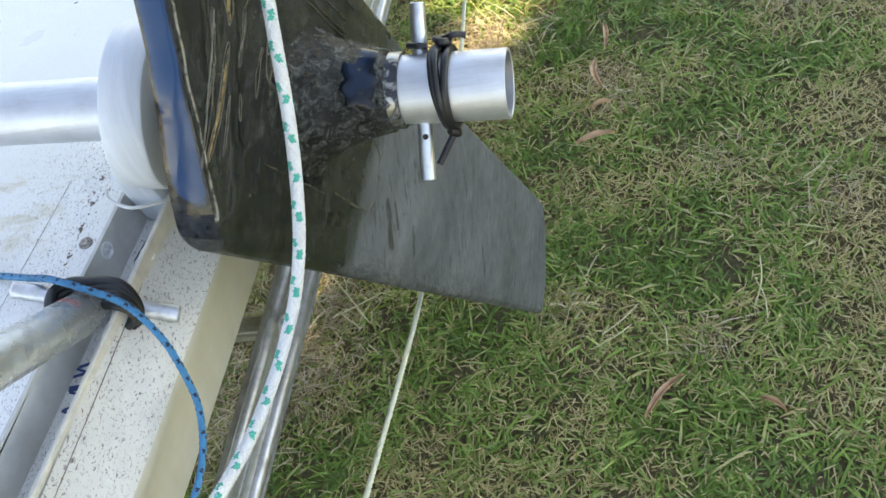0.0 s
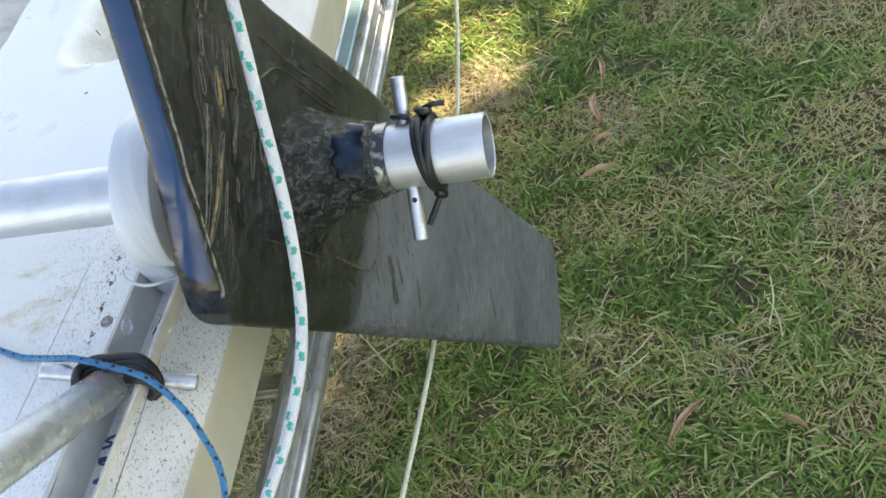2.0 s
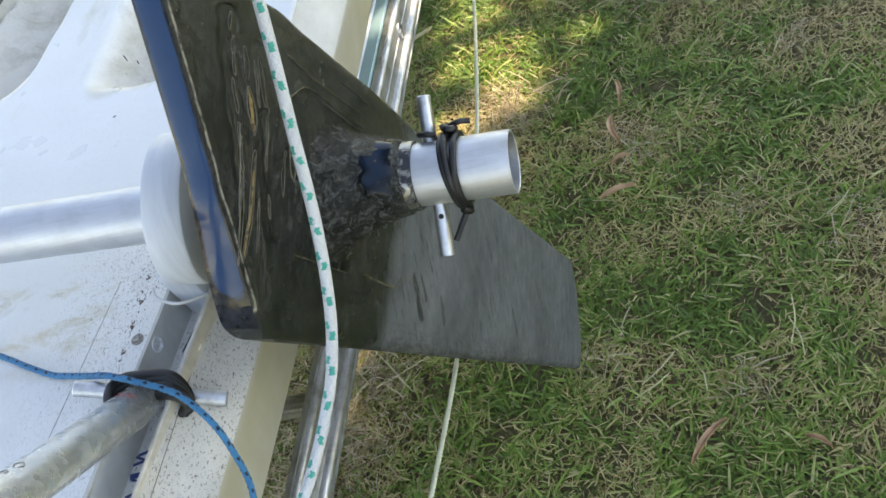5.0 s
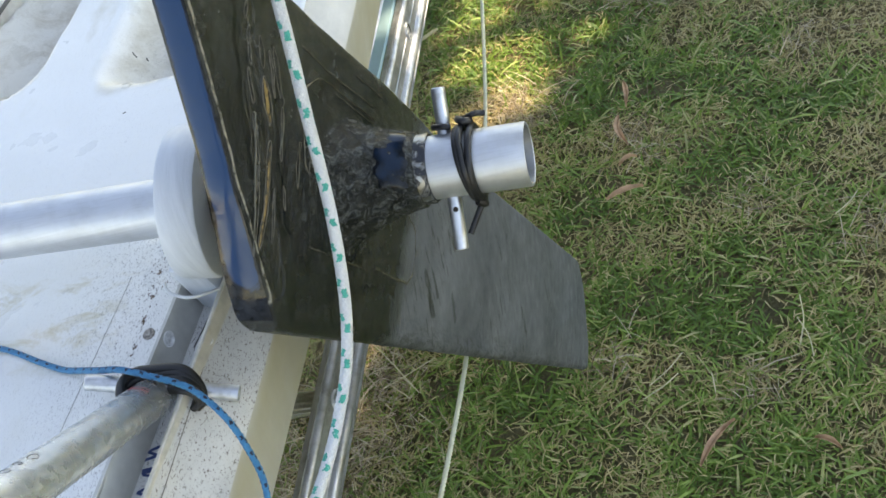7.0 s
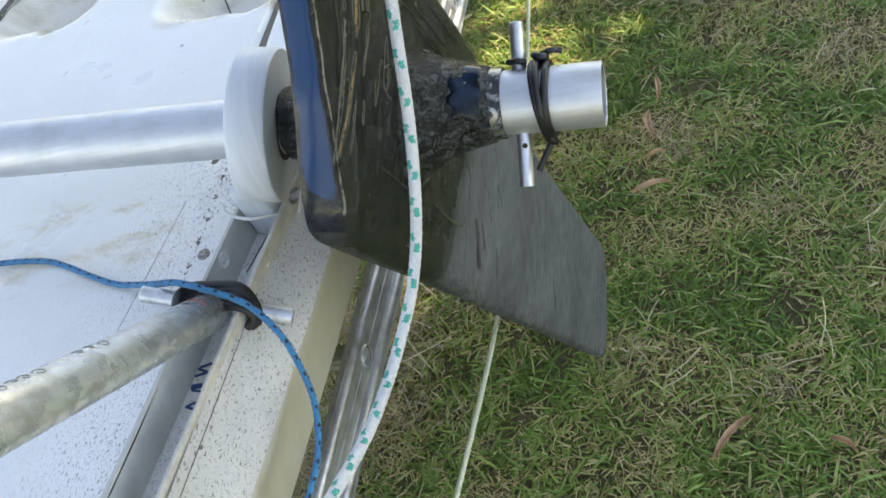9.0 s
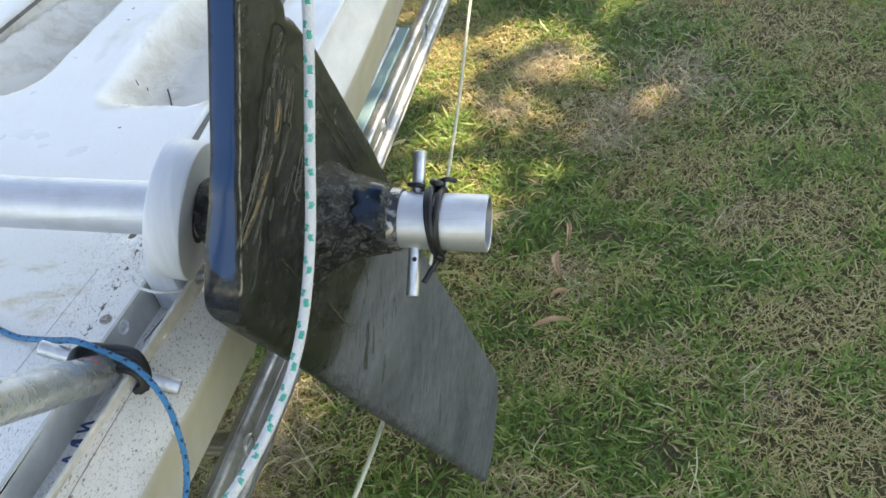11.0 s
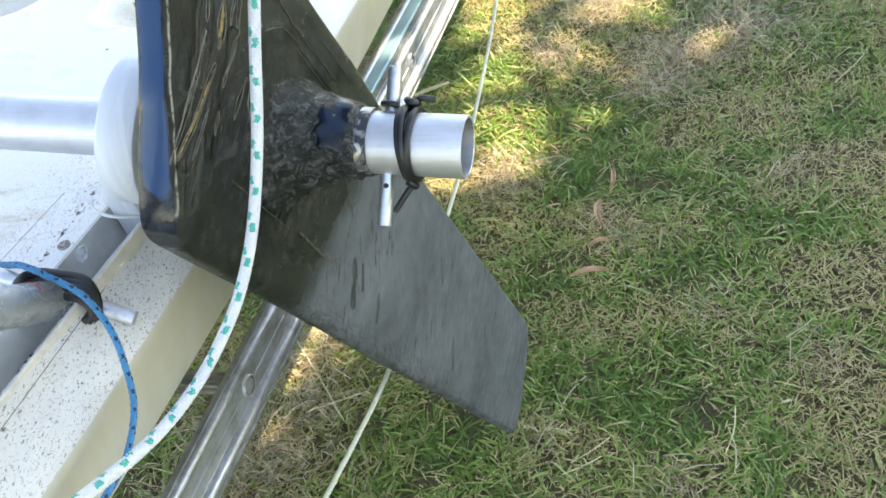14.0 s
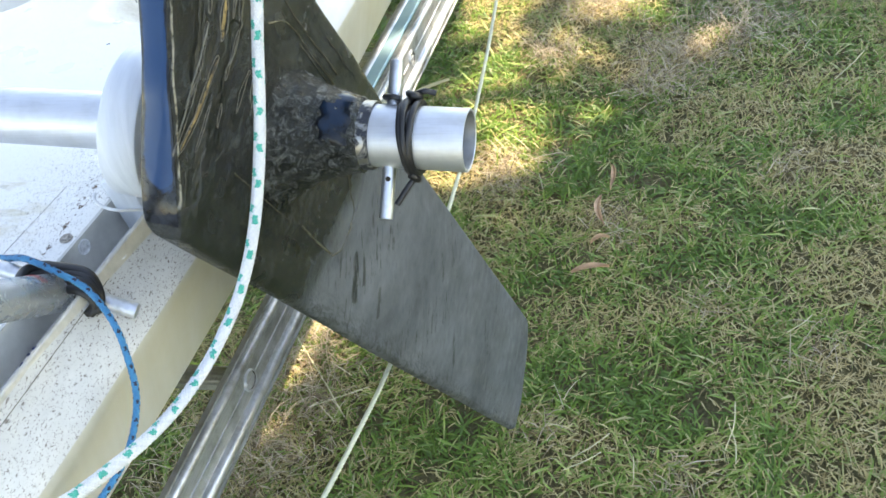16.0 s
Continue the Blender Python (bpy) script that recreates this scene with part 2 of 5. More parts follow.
def end_grain(name="resin_end_sky_tint", blue=(0.010, 0.044, 0.112)):
    """Cut end of the leeboard, flooded with dark resin; blue sky reflection painted into the base colour."""
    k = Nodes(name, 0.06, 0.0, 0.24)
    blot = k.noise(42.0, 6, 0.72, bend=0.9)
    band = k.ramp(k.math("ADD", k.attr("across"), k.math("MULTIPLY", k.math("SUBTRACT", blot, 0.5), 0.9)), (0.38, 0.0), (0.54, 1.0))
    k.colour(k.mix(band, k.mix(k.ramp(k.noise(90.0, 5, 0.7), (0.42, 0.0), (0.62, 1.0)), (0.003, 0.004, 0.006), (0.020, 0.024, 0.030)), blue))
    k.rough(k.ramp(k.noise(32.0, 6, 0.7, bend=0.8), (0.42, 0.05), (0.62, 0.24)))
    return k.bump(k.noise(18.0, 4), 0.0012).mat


def resin_wrap():
    k = Nodes("resin_soaked_wrap", 0.25)
    lumps = k.noise(34.0, 4, 0.6, bend=1.5)
    c = k.mix(k.ramp(lumps, (0.35, 0.0), (0.7, 1.0)), (0.006, 0.008, 0.0072), (0.034, 0.039, 0.036))
    # sanded flecks, paled further to paint in sky reflection on the wrinkles
    rub_and_glint = k.ramp(k.noise(90.0, 6, 0.8, bend=1.5), (0.50, 0.0), (0.62, 0.8))
    k.colour(k.mix(rub_and_glint, c, (0.145, 0.155, 0.148))).rough(k.ramp(k.noise(50.0, 4), (0.3, 0.08), (0.7, 0.34)))
    wrinkle = k.ramp(k.voronoi(120.0, k.coords((1.0, 1.0, 1.0)), "DISTANCE_TO_EDGE"), (0.0, 1.0), (0.16, 0.0))
    return k.bump(lumps, 0.004).bump(k.noise(95.0, 8, 0.75, bend=2.2), 0.0034).bump(wrinkle, 0.0006).mat


def smeared():
    """Bare metal half hidden by black resin."""
    k = Nodes("resin_smeared_metal", 0.38)
    smear = k.ramp(k.noise(75.0, 5, 0.7, bend=0.8), (0.48, 1.0), (0.56, 0.0))
    k.colour(k.mix(smear, (0.34, 0.34, 0.33), (0.016, 0.019, 0.026)))
    k.put(k.b, "Metallic", k.math("SUBTRACT", 1.0, smear))
    return k.bump(smear, 0.0008).mat


def plain(name, c, rough=0.5, metal=0.0, vary=0.25, scale=40.0, depth=0.0004):
    k = Nodes(name, rough, metal)
    n = k.noise(scale, 4, 0.6)
    dark = tuple(v * (1 - vary) for v in c)
    k.colour(k.mix(k.ramp(n, (0.3, 0.0), (0.7, 1.0)), dark, c))
    return k.bump(n, depth).mat


def fibre(name, c, d):
    """Rope yarn, each strand a little different."""
    k = Nodes(name, 0.75)
    k.colour(k.mix(k.random(), c, d))
    k.b.inputs["Sheen Weight"].default_value = 0.2
    return k.bump(k.noise(900.0, 2), 0.0002).mat


def herbage(name, *colours, grown=False, clumped=0.0, through_light=0.35):
    """Leaf colours dealt out blade by blade; grown: worn ground gets more of the later, dry colours; clumped: neighbours look alike."""
    k = Nodes(name, 0.38, 0.0, 0.42)
    n = len(colours)
    deal = k.random()
    if grown:
        worn = k.math("SUBTRACT", 0.62, k.attr("lush"))
        deal = k.math("ADD", k.math("MULTIPLY", deal, 0.40), k.math("ADD", k.math("MULTIPLY", worn, 0.75), 0.06))
    if clumped:
        clump = k.math("ADD", k.math("SUBTRACT", k.noise(15.0, 3, 0.6), 0.5), k.math("MULTIPLY", k.math("SUBTRACT", k.noise(52.0, 2, 0.5), 0.5), 0.7))
        deal = k.math("ADD", deal, k.math("MULTIPLY", clump, clumped))
    c = k.ramp(deal, *[(i / max(1, n - 1), col) for i, col in enumerate(colours)])
    if grown:
        c = k.mix(k.ramp(k.noise(5.0, 3), (0.40, 0.0), (0.62, 0.45)), c, (0.135, 0.255, 0.052))
    k.colour(c)
    tr = k.t.nodes.new("ShaderNodeBsdfTranslucent")
    k.put(tr, "Color", c)
    mixer = k.t.nodes.new("ShaderNodeMixShader")
    mixer.inputs[0].default_value = through_light
    k.t.links.new(k.b.outputs[0], mixer.inputs[1])
    k.t.links.new(tr.outputs[0], mixer.inputs[2])
    k.t.links.new(mixer.outputs[0], k.t.nodes["Material Output"].inputs[0])
    return k.mat


def turf():
    k = Nodes("soil_and_thatch", 0.9)
    fibres = k.noise(60.0, 6, 0.75, bend=1.5)
    c = k.mix(k.ramp(fibres, (0.35, 0.0), (0.65, 1.0)), (0.105, 0.072, 0.034), (0.28, 0.205, 0.098))
    green = k.math("MULTIPLY", k.ramp(k.noise(4.0, 5, 0.6), (0.35, 0.1), (0.65, 1.0)), 0.7)
    c = k.mix(green, c, (0.095, 0.110, 0.030))
    k.colour(c)
    return k.bump(fibres, 0.02).bump(k.noise(5.0, 4), 0.03).mat


GEL, SIDE = gelcoat(), topside()
ALU = aluminium("bright_aluminium", 0.44, 0.62, metal=0.8)
LADDER_ALU = aluminium("ladder_aluminium", 0.36, 0.54, (90, 1, 90), 0.5, 0.8)
# darker copy of the beam metal, shade inside the bore painted in
BORE_ALU = aluminium("shaded_bore", 0.5, 0.30, (20, 20, 20), 0.3, 0.6)
CHANNEL_ALU = plain("dull_aluminium_angle", (0.60, 0.585, 0.54), 0.5, 0.1, 0.28, 34.0)
ROD_ALU = aluminium("scuffed_aluminium_rod", 0.40, 0.70, (20, 20, 20), 0.35)
TUBE_ALU = weathered_tube()
PAINT = white_paint()
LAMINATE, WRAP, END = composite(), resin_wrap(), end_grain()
# black tape, the sky's blue reflection put into its colour
TAPE = end_grain("tape_sky_tint", (0.007, 0.020, 0.042))
RUBBER = plain("black_rubber", (0.016, 0.016, 0.017), 0.42, 0, 0.4, 120.0, 0.0006)
# colour of twig and bark, also painted into holes and gaps as shade
DARK = plain("dark_debris_and_shade", (0.05, 0.042, 0.032), 0.9, 0, 0.4, 80.0)
SEAM = plain("seam_grime", (0.27, 0.235, 0.18), 0.85, 0, 0.5, 45.0)
CRUMB = plain("brown_dirt", (0.24, 0.15, 0.105), 0.9, 0, 0.7, 300.0)
GROOVE = plain("grimy_groove", (0.16, 0.14, 0.11), 0.85, 0, 0.5, 45.0)
RUST = plain("rusty_screw", (0.50, 0.445, 0.39), 0.85, 0, 0.8, 420.0)
STEEL = plain("dull_steel", (0.42, 0.42, 0.42), 0.5, 0.6, 0.3, 90.0)
INK = plain("blue_marker_ink", (0.022, 0.055, 0.17), 0.6)
GREYINK = plain("grey_stamp_ink", (0.07, 0.07, 0.07), 0.6)
REDINK = plain("red_pencil", (0.42, 0.06, 0.06), 0.6)
CREAM = plain("aged_cream_paint", (0.66, 0.62, 0.53), 0.55, 0, 0.3, 60.0, 0.0012)
RIM = plain("bright_screw_and_hole_light", (0.90, 0.90, 0.89), 0.4, 0.0, 0.5, 240.0, 0.0006)
TEAL = plain("pale_teal_plastic", (0.36, 0.56, 0.60), 0.4, 0, 0.12, 20.0)
WHITE_YARN = fibre("white_yarn", (0.70, 0.70, 0.69), (0.58, 0.59, 0.59))
GREEN_YARN = fibre("green_yarn", (0.0, 0.33, 0.25), (0.01, 0.40, 0.31))
BLUE_YARN = fibre("blue_yarn", (0.006, 0.185, 0.36), (0.010, 0.235, 0.43))
BLACK_YARN = fibre("black_yarn", (0.012, 0.012, 0.03), (0.02, 0.02, 0.04))
CREAM_YARN = fibre("cream_yarn", (0.66, 0.66, 0.52), (0.56, 0.57, 0.42))
TWINE = plain("white_twine", (0.76, 0.76, 0.75), 0.6)
TIMBER = plain("rough_timber", (0.30, 0.22, 0.14), 0.8, 0, 0.4, 18.0, 0.002)
BARK = plain("grey_bark", (0.22, 0.18, 0.14), 0.9, 0, 0.5, 12.0, 0.02)
GREEN = herbage("green_grass", (0.112, 0.195, 0.038), (0.170, 0.285, 0.056), (0.245, 0.372, 0.077), (0.32, 0.41, 0.102), (0.44, 0.455, 0.16), (0.54, 0.47, 0.23), (0.60, 0.51, 0.29), grown=True, clumped=0.95, through_light=0.3)
BROAD = herbage("broad_grass", (0.13, 0.22, 0.04), (0.19, 0.305, 0.06), (0.28, 0.40, 0.085), (0.54, 0.49, 0.24), clumped=0.5, through_light=0.3)
STRAW = herbage("dry_grass", (0.29, 0.21, 0.088), (0.50, 0.39, 0.172), (0.66, 0.54, 0.275), (0.53, 0.42, 0.195), clumped=0.8, through_light=0.3)
HAY = herbage("brown_thatch", (0.20, 0.135, 0.078), (0.43, 0.335, 0.215), (0.66, 0.55, 0.39), clumped=0.6, through_light=0.2)
DEADLEAF = plain("dead_gum_leaf", (0.66, 0.40, 0.235), 0.55, 0, 0.45, 60.0)
PALELEAF = plain("bleached_leaf", (0.62, 0.55, 0.34), 0.6, 0, 0.25, 60.0)
CANOPY = herbage("tree_leaf", (0.03, 0.06, 0.015), (0.06, 0.10, 0.03), through_light=0.3)
SOIL = turf()


# ---- mesh helpers ----
def part(name, bm, material, parent=None, label="", smooth=35):
    me = bpy.data.meshes.new(name)
    bm.to_mesh(me)
    bm.free()
    return finish(name, me, material, parent, label, smooth)


def finish(name, me, material, parent=None, label="", smooth=35):
    me.materials.append(material)
    if smooth:
        me.polygons.foreach_set("use_smooth", [True] * len(me.polygons))
        me.set_sharp_from_angle(angle=radians(smooth))
    ob = new(name, me)
    if parent:
        ob.parent = parent
    return tagged(ob, label=label) if label else ob


def basis(way, hint=(0, 0, 1)):
    """Matrix whose z axis runs along way."""
    z = Vector(way).normalized()
    h = Vector(hint)
    if abs(z.dot(h.normalized())) > 0.97:
        h = Vector((0, 1, 0))
    x = h.cross(z).normalized()
    y = z.cross(x)
    return Matrix((x, y, z)).transposed()


def spline(points, step):
    """Even points along a smooth curve through the given ones."""
    p = [np.array(v, float) for v in points]
    p = [2 * p[0] - p[1], *p, 2 * p[-1] - p[-2]]
    out = []
    for a, b, c, d in zip(p, p[1:], p[2:], p[3:]):
        n = max(2, int(np.linalg.norm(c - b) / step * 4))
        for i in range(n):
            t = i / n
            out.append(0.5 * (2 * b + (c - a) * t + (2 * a - 5 * b + 4 * c - d) * t * t + (3 * b - a - 3 * c + d) * t ** 3))
    out.append(p[-2])
    out = np.array(out)
    s = np.concatenate(([0], np.cumsum(np.linalg.norm(np.diff(out, axis=0), axis=1))))
    m = max(2, int(s[-1] / step))
    u = np.linspace(0, s[-1], m + 1)
    return np.stack([np.interp(u, s, out[:, i]) for i in range(3)], 1), u


def frames(line):
    """Tangent, side and up of a curve, carried along without twist."""
    t = np.gradient(line, axis=0)
    t /= np.linalg.norm(t, axis=1)[:, None]
    n = np.cross(t[0], (0.31, 0.11, 0.94))
    n /= np.linalg.norm(n)
    ns = []
    for v in t:
        n = n - v * n.dot(v)
        n /= np.linalg.norm(n)
        ns.append(n)
    ns = np.array(ns)
    return t, ns, np.cross(t, ns)


def grid_mesh(name, rings, closed=True, caps=True):
    """Mesh from an array of rings (n, m, 3)."""
    n, m, _ = rings.shape
    verts = rings.reshape(-1, 3)
    faces = []
    for i in range(n - 1):
        for j in range(m if closed else m - 1):
            k = (j + 1) % m
            faces.append((i * m + j, i * m + k, (i + 1) * m + k, (i + 1) * m + j))
    if closed and caps:
        faces.append(tuple(range(m - 1, -1, -1)))
        faces.append(tuple((n - 1) * m + j for j in range(m)))
    me = bpy.data.meshes.new(name)
    me.from_pydata(verts.tolist(), [], faces)
    me.update()
    return me


def sweep(name, points, radius, material, parent=None, label="", sides=10, step=0.004, flat=1.0):
    line, u = spline(points, step)
    t, a, b = frames(line)
    ang = np.linspace(0, 2 * math.pi, sides, endpoint=False)
    rings = line[:, None, :] + radius * (np.cos(ang)[None, :, None] * a[:, None, :] + flat * np.sin(ang)[None, :, None] * b[:, None, :])
    return finish(name, grid_mesh(name, rings), material, parent, label, 60)


def lathe(name, profile, origin, way, material, parent=None, label="", sides=48, rough=0.0, freq=30.0, hint=(0, 0, 1), smooth=35, closed=False):
    """A turned solid: profile of (along, radius) pairs round an axis; rough: uneven hand-laid surface."""
    m = basis(way, hint)
    rings = []
    for s, r in profile:
        ring = []
        for i in range(sides):
            a = 2 * math.pi * i / sides
            d = Vector((math.cos(a), math.sin(a), 0))
            q = r
            if rough and r > 1e-4:
                v = Vector((d.x * r * freq, d.y * r * freq, s * freq))
                q = r * (1 + rough * noise.noise(v) + rough * (0.45 - 1.1 * abs(noise.noise(v * 2.3 + Vector((3, 1, 9))))) + 0.3 * rough * noise.noise(v * 6))
            ring.append(tuple(Vector(origin) + m @ Vector((d.x * q, d.y * q, s))))
        rings.append(ring)
    return finish(name, grid_mesh(name, np.array(rings), caps=not closed), material, parent, label, smooth)


def box(bm, size, m, bevel=0.0, seg=2):
    r = bmesh.ops.create_cube(bm, size=1.0, matrix=m @ Matrix.Diagonal((*size, 1)))
    if bevel:
        edges = list({e for v in r["verts"] for e in v.link_edges})
        bmesh.ops.bevel(bm, geom=edges, offset=bevel, segments=seg, profile=0.5, affect="EDGES")
    return bm


def thing(name, at, label, category, group="", kind=""):
    ob = new(name)
    ob.location = at
    ob.empty_display_size = 0.05
    return tagged(ob, label, category, group, kind)


def under(parent, *obs):
    """Hang finished parts, built in world places, under a thing."""
    for ob in obs:
        ob.parent = parent
        ob.matrix_parent_inverse = Matrix.Translation(-parent.location)


def onto(piece, *obs):
    """Hang finished sub-parts under a part that stands in world places."""
    for ob in obs:
        ob.parent = piece


# ---- the hull ----
def deck_z(y):
    return 1.117 - 0.065 * (y - 0.3)


def sheer(y):
    """Outer edge of the hull: x, z."""
    return -0.322 - 0.045 * (y - 1.0) ** 2, 1.071 - 0.060 * (y - 0.3)


STERN, BOW = -1.35, 3.1


def nose(y):
    """How much of the beam is left, tapering to a blunt bow."""
    t = max(0.0, (y - 1.5) / (BOW - 1.5))
    return math.sqrt(max(0.0, 1 - t * t))


MIDSHIP = -0.90


def smooth_step(a, b, v):
    t = np.clip((v - a) / (b - a), 0, 1)
    return t * t * (3 - 2 * t)


def rounded(x, y, x0, x1, y0, y1, r):
    """Signed distance to a rounded rectangle."""
    cx, cy, hx, hy = (x0 + x1) / 2, (y0 + y1) / 2, (x1 - x0) / 2, (y1 - y0) / 2
    qx, qy = np.abs(x - cx) - hx + r, np.abs(y - cy) - hy + r
    return np.hypot(np.maximum(qx, 0), np.maximum(qy, 0)) + np.minimum(np.maximum(qx, qy), 0) - r


hull = thing("dinghy_hull", (MIDSHIP, 0.6, 0.80), "white fibreglass dinghy hull with speckled deck, resting on a ladder", "boat")


def hull_shell():
    ys = np.concatenate((np.linspace(STERN, 1.5, 100), 1.5 + (BOW - 1.5) * np.sin(np.linspace(0.02, math.pi / 2, 40))))
    top, side = [], []
    for y in ys:
        xs, zs = sheer(min(y, 2.0))
        k = max(0.02, nose(y))
        def at(dx, dz):
            return (MIDSHIP + (xs + dx - MIDSHIP) * k, y, zs + dz)
        top.append([at(-0.0265, 0.047), at(-0.0255, 0.0445), at(-0.022, 0.037), at(-0.0183, 0.03108), at(-0.0179, 0.03044), at(-0.012, 0.021), at(-0.005, 0.009), at(-0.0015, 0.0035), at(0.0, -0.0005)])
        side.append([at(0.0, -0.0005), at(0.0002, -0.004), at(-0.002, -0.012), at(-0.018, -0.060), at(-0.030, -0.095), at(-0.0345, -0.102), at(-0.043, -0.109), at(-0.09, -0.140), at(-0.20, -0.205), at(-0.40, -0.258), (MIDSHIP, y, zs - 0.275)])
    return np.array(top), np.array(side)


top_rings, side_rings = hull_shell()


def mirrored(r):
    q = r.copy()
    q[..., 0] = 2 * MIDSHIP - q[..., 0]
    return q[:, ::-1]


def painted(me, name, values):
    a = me.attributes.new(name, "FLOAT", "POINT")
    a.data.foreach_set("value", np.asarray(values, np.float32))


for label, rings, mat in (("gunwale", top_rings, GEL), ("gunwale", mirrored(top_rings), GEL), ("topside", side_rings, SIDE), ("topside", mirrored(side_rings), SIDE)):
    me = grid_mesh(label, rings, closed=False)
    # full greying outboard: dirt, and the shaded slope painted darker
    painted(me, "dirt_shade", np.ones(len(me.vertices)))
    painted(me, "grime", np.repeat(0.05 + 0.95 * smooth_step(0.75, 0.42, rings[:, 0, 1]), rings.shape[1]))
    if label == "gunwale":
        strip = [1.0, 1.0, 0.95, 0.8, 0.75, 0.3, 0.1, 0.0, 0.0]
        strip = strip if rings[0, 0, 0] > MIDSHIP else strip[::-1]
        painted(me, "cream", (smooth_step(0.60, 0.42, rings[:, 0, 1])[:, None] * np.array(strip)[None, :]).ravel())
    else:
        soiled = [0.25, 0.5, 0.9, 0.35, 0.0, 0.0, 0.0, 0.0, 0.0, 0.0, 0.0]
        soiled = soiled if rings[0, 0, 0] > MIDSHIP else soiled[::-1]
        painted(me, "rim", np.tile(soiled, rings.shape[0]))
    ob = finish(label, me, mat, None, "", 70)
    under(hull, ob)

# transom closes the stern
bm = bmesh.new()
ring = [tuple(p) for p in top_rings[0]] + [tuple(p) for p in side_rings[0][1:]] + [tuple(p) for p in mirrored(side_rings)[0][1:]] + [tuple(p) for p in mirrored(top_rings)[0][1:]]
bm.faces.new([bm.verts.new(p) for p in ring])
under(hull, part("transom", bm, SIDE))


def chan(y):
    """Inner face of the deck channel's inboard wall."""
    return -0.4095 + 0.105 * (y - 0.28)


def deck_height(x, y):
    z = deck_z(y) + 0.010 * (1 - ((x - MIDSHIP) / 0.5) ** 2)
    a = rounded(x, y, -0.606 - 0.02 * (y - 0.66), -0.448 + 0.006 * (y - 0.8), 0.662 + 0.10 * np.abs(x + 0.45), 1.9, 0.035)
    fall = np.where(x < -0.55, 0.05, 0.018)
    z = z - 0.055 * smooth_step(0.004, -1.0, a / fall)
    b = rounded(x, y, -0.87, -0.690 + 0.06 * (y - 0.8), 0.705, 1.9, 0.05)
    fall = np.where(x < -0.76, 0.10, 0.016)
    z = z - 0.06 * smooth_step(0.004, -1.0, b / fall)
    # seams run fore and aft
    g = np.abs(x - (-0.4470 + 0.012 * (y - 0.53)))
    z = z - 0.009 * smooth_step(0.0068, 0.0038, g) * smooth_step(0.438, 0.450, y)
    g2 = np.abs(x - (-0.856 + 0.10 * (y - 0.79)))
    return z - 0.012 * smooth_step(0.008, 0.004, g2)


def deck():
    ys = np.concatenate((np.linspace(STERN, 0.1, 40)[:-1], np.linspace(0.1, 1.5, 250), 1.5 + (BOW - 1.5) * np.sin(np.linspace(0.05, math.pi / 2, 30))))
    f = np.concatenate((np.linspace(-1, -0.1, 25)[:-1], np.linspace(-0.1, 1, 170)))
    rows = []
    for y in ys:
        xs, zs = sheer(min(y, 2.0))
        e = MIDSHIP + (xs - 0.0265 - MIDSHIP) * max(0.02, nose(y))
        x = MIDSHIP + f * (e - MIDSHIP)
        z = deck_height(x, np.full_like(x, y))
        if -0.72 < y < 0.43:
            z = z - 0.034 * ((x > chan(y) - 0.004) & (x < min(chan(y) + 0.0415, e - 0.001)))
        w = smooth_step(0.985, 1.0, np.abs(f))
        z = z * (1 - w) + (zs + 0.047) * w
        rows.append(np.stack([x, np.full_like(x, y), z], 1))
    me = grid_mesh("deck", np.array(rows), closed=False)
    v = np.array(rows).reshape(-1, 3)
    dirty = 0.15 + 0.85 * smooth_step(-0.53, -0.44, v[:, 0]) * smooth_step(0.55, 0.42, v[:, 1])
    well = rounded(v[:, 0], v[:, 1], -0.60, -0.42, 0.66, 1.9, 0.03)
    dirty = np.maximum(dirty, 0.35 * smooth_step(0.0, -0.03, well))
    painted(me, "grime", dirty)
    well2 = rounded(v[:, 0], v[:, 1], -0.86, -0.69, 0.71, 1.9, 0.03)
    painted(me, "well", smooth_step(0.002, -0.014, np.minimum(well, well2)))
    painted(me, "stain", smooth_step(-0.42, -0.48, v[:, 0]) * smooth_step(0.29, 0.35, v[:, 1]) * smooth_step(0.43, 0.40, v[:, 1]))
    return finish("deck", me, GEL, None, "white gelcoat deck with moulded footwells", 60)


under(hull, deck())


def ribbon(name, pts, width, lift, mat, parent, across=(1, 0, 0)):
    """A shallow strip following the deck."""
    line, u = spline(pts, 0.01)
    a = np.array(across, float)
    prof = ((-0.5, 0.0), (-0.4, 0.6), (0.4, 0.6), (0.5, 0.0))
    rings = np.stack([line + a * width * p + np.array((0, 0, lift * q)) for p, q in prof], 1)
    ob = finish(name, grid_mesh(name, rings, closed=False), mat, None, "", 60)
    under(parent, ob)
    return ob


ribbon("seam_grime", [(-0.4470 + 0.012 * (y - 0.53), y, deck_z(y) - 0.0040) for y in np.linspace(0.444, 1.5, 12)], 0.0100, 0.0012, SEAM, hull)
ribbon("seam_grime", [(-0.856 + 0.10 * (y - 0.79), y, deck_z(y) + 0.0035) for y in np.linspace(0.2, 1.5, 12)], 0.012, 0.0012, GROOVE, hull)


ribbon("hairline_crack", [(-0.457 + 0.115 * (y - 0.40), y, float(deck_height(np.array(-0.457 + 0.115 * (y - 0.40)), np.array(y))) + 0.0002) for y in (0.40, 0.36, 0.32, 0.27, 0.22)], 0.00028, 0.0003, SEAM, hull)

def on_slope(y):
    xs, zs = sheer(y)
    return (xs - 0.0231, y, zs + 0.0399)


ribbon("joint_line", [on_slope(y) for y in (-0.7, -0.4, -0.1, 0.1, 0.25, 0.40)], 0.0005, 0.0003, GROOVE, hull, (0.53, 0, -0.85))

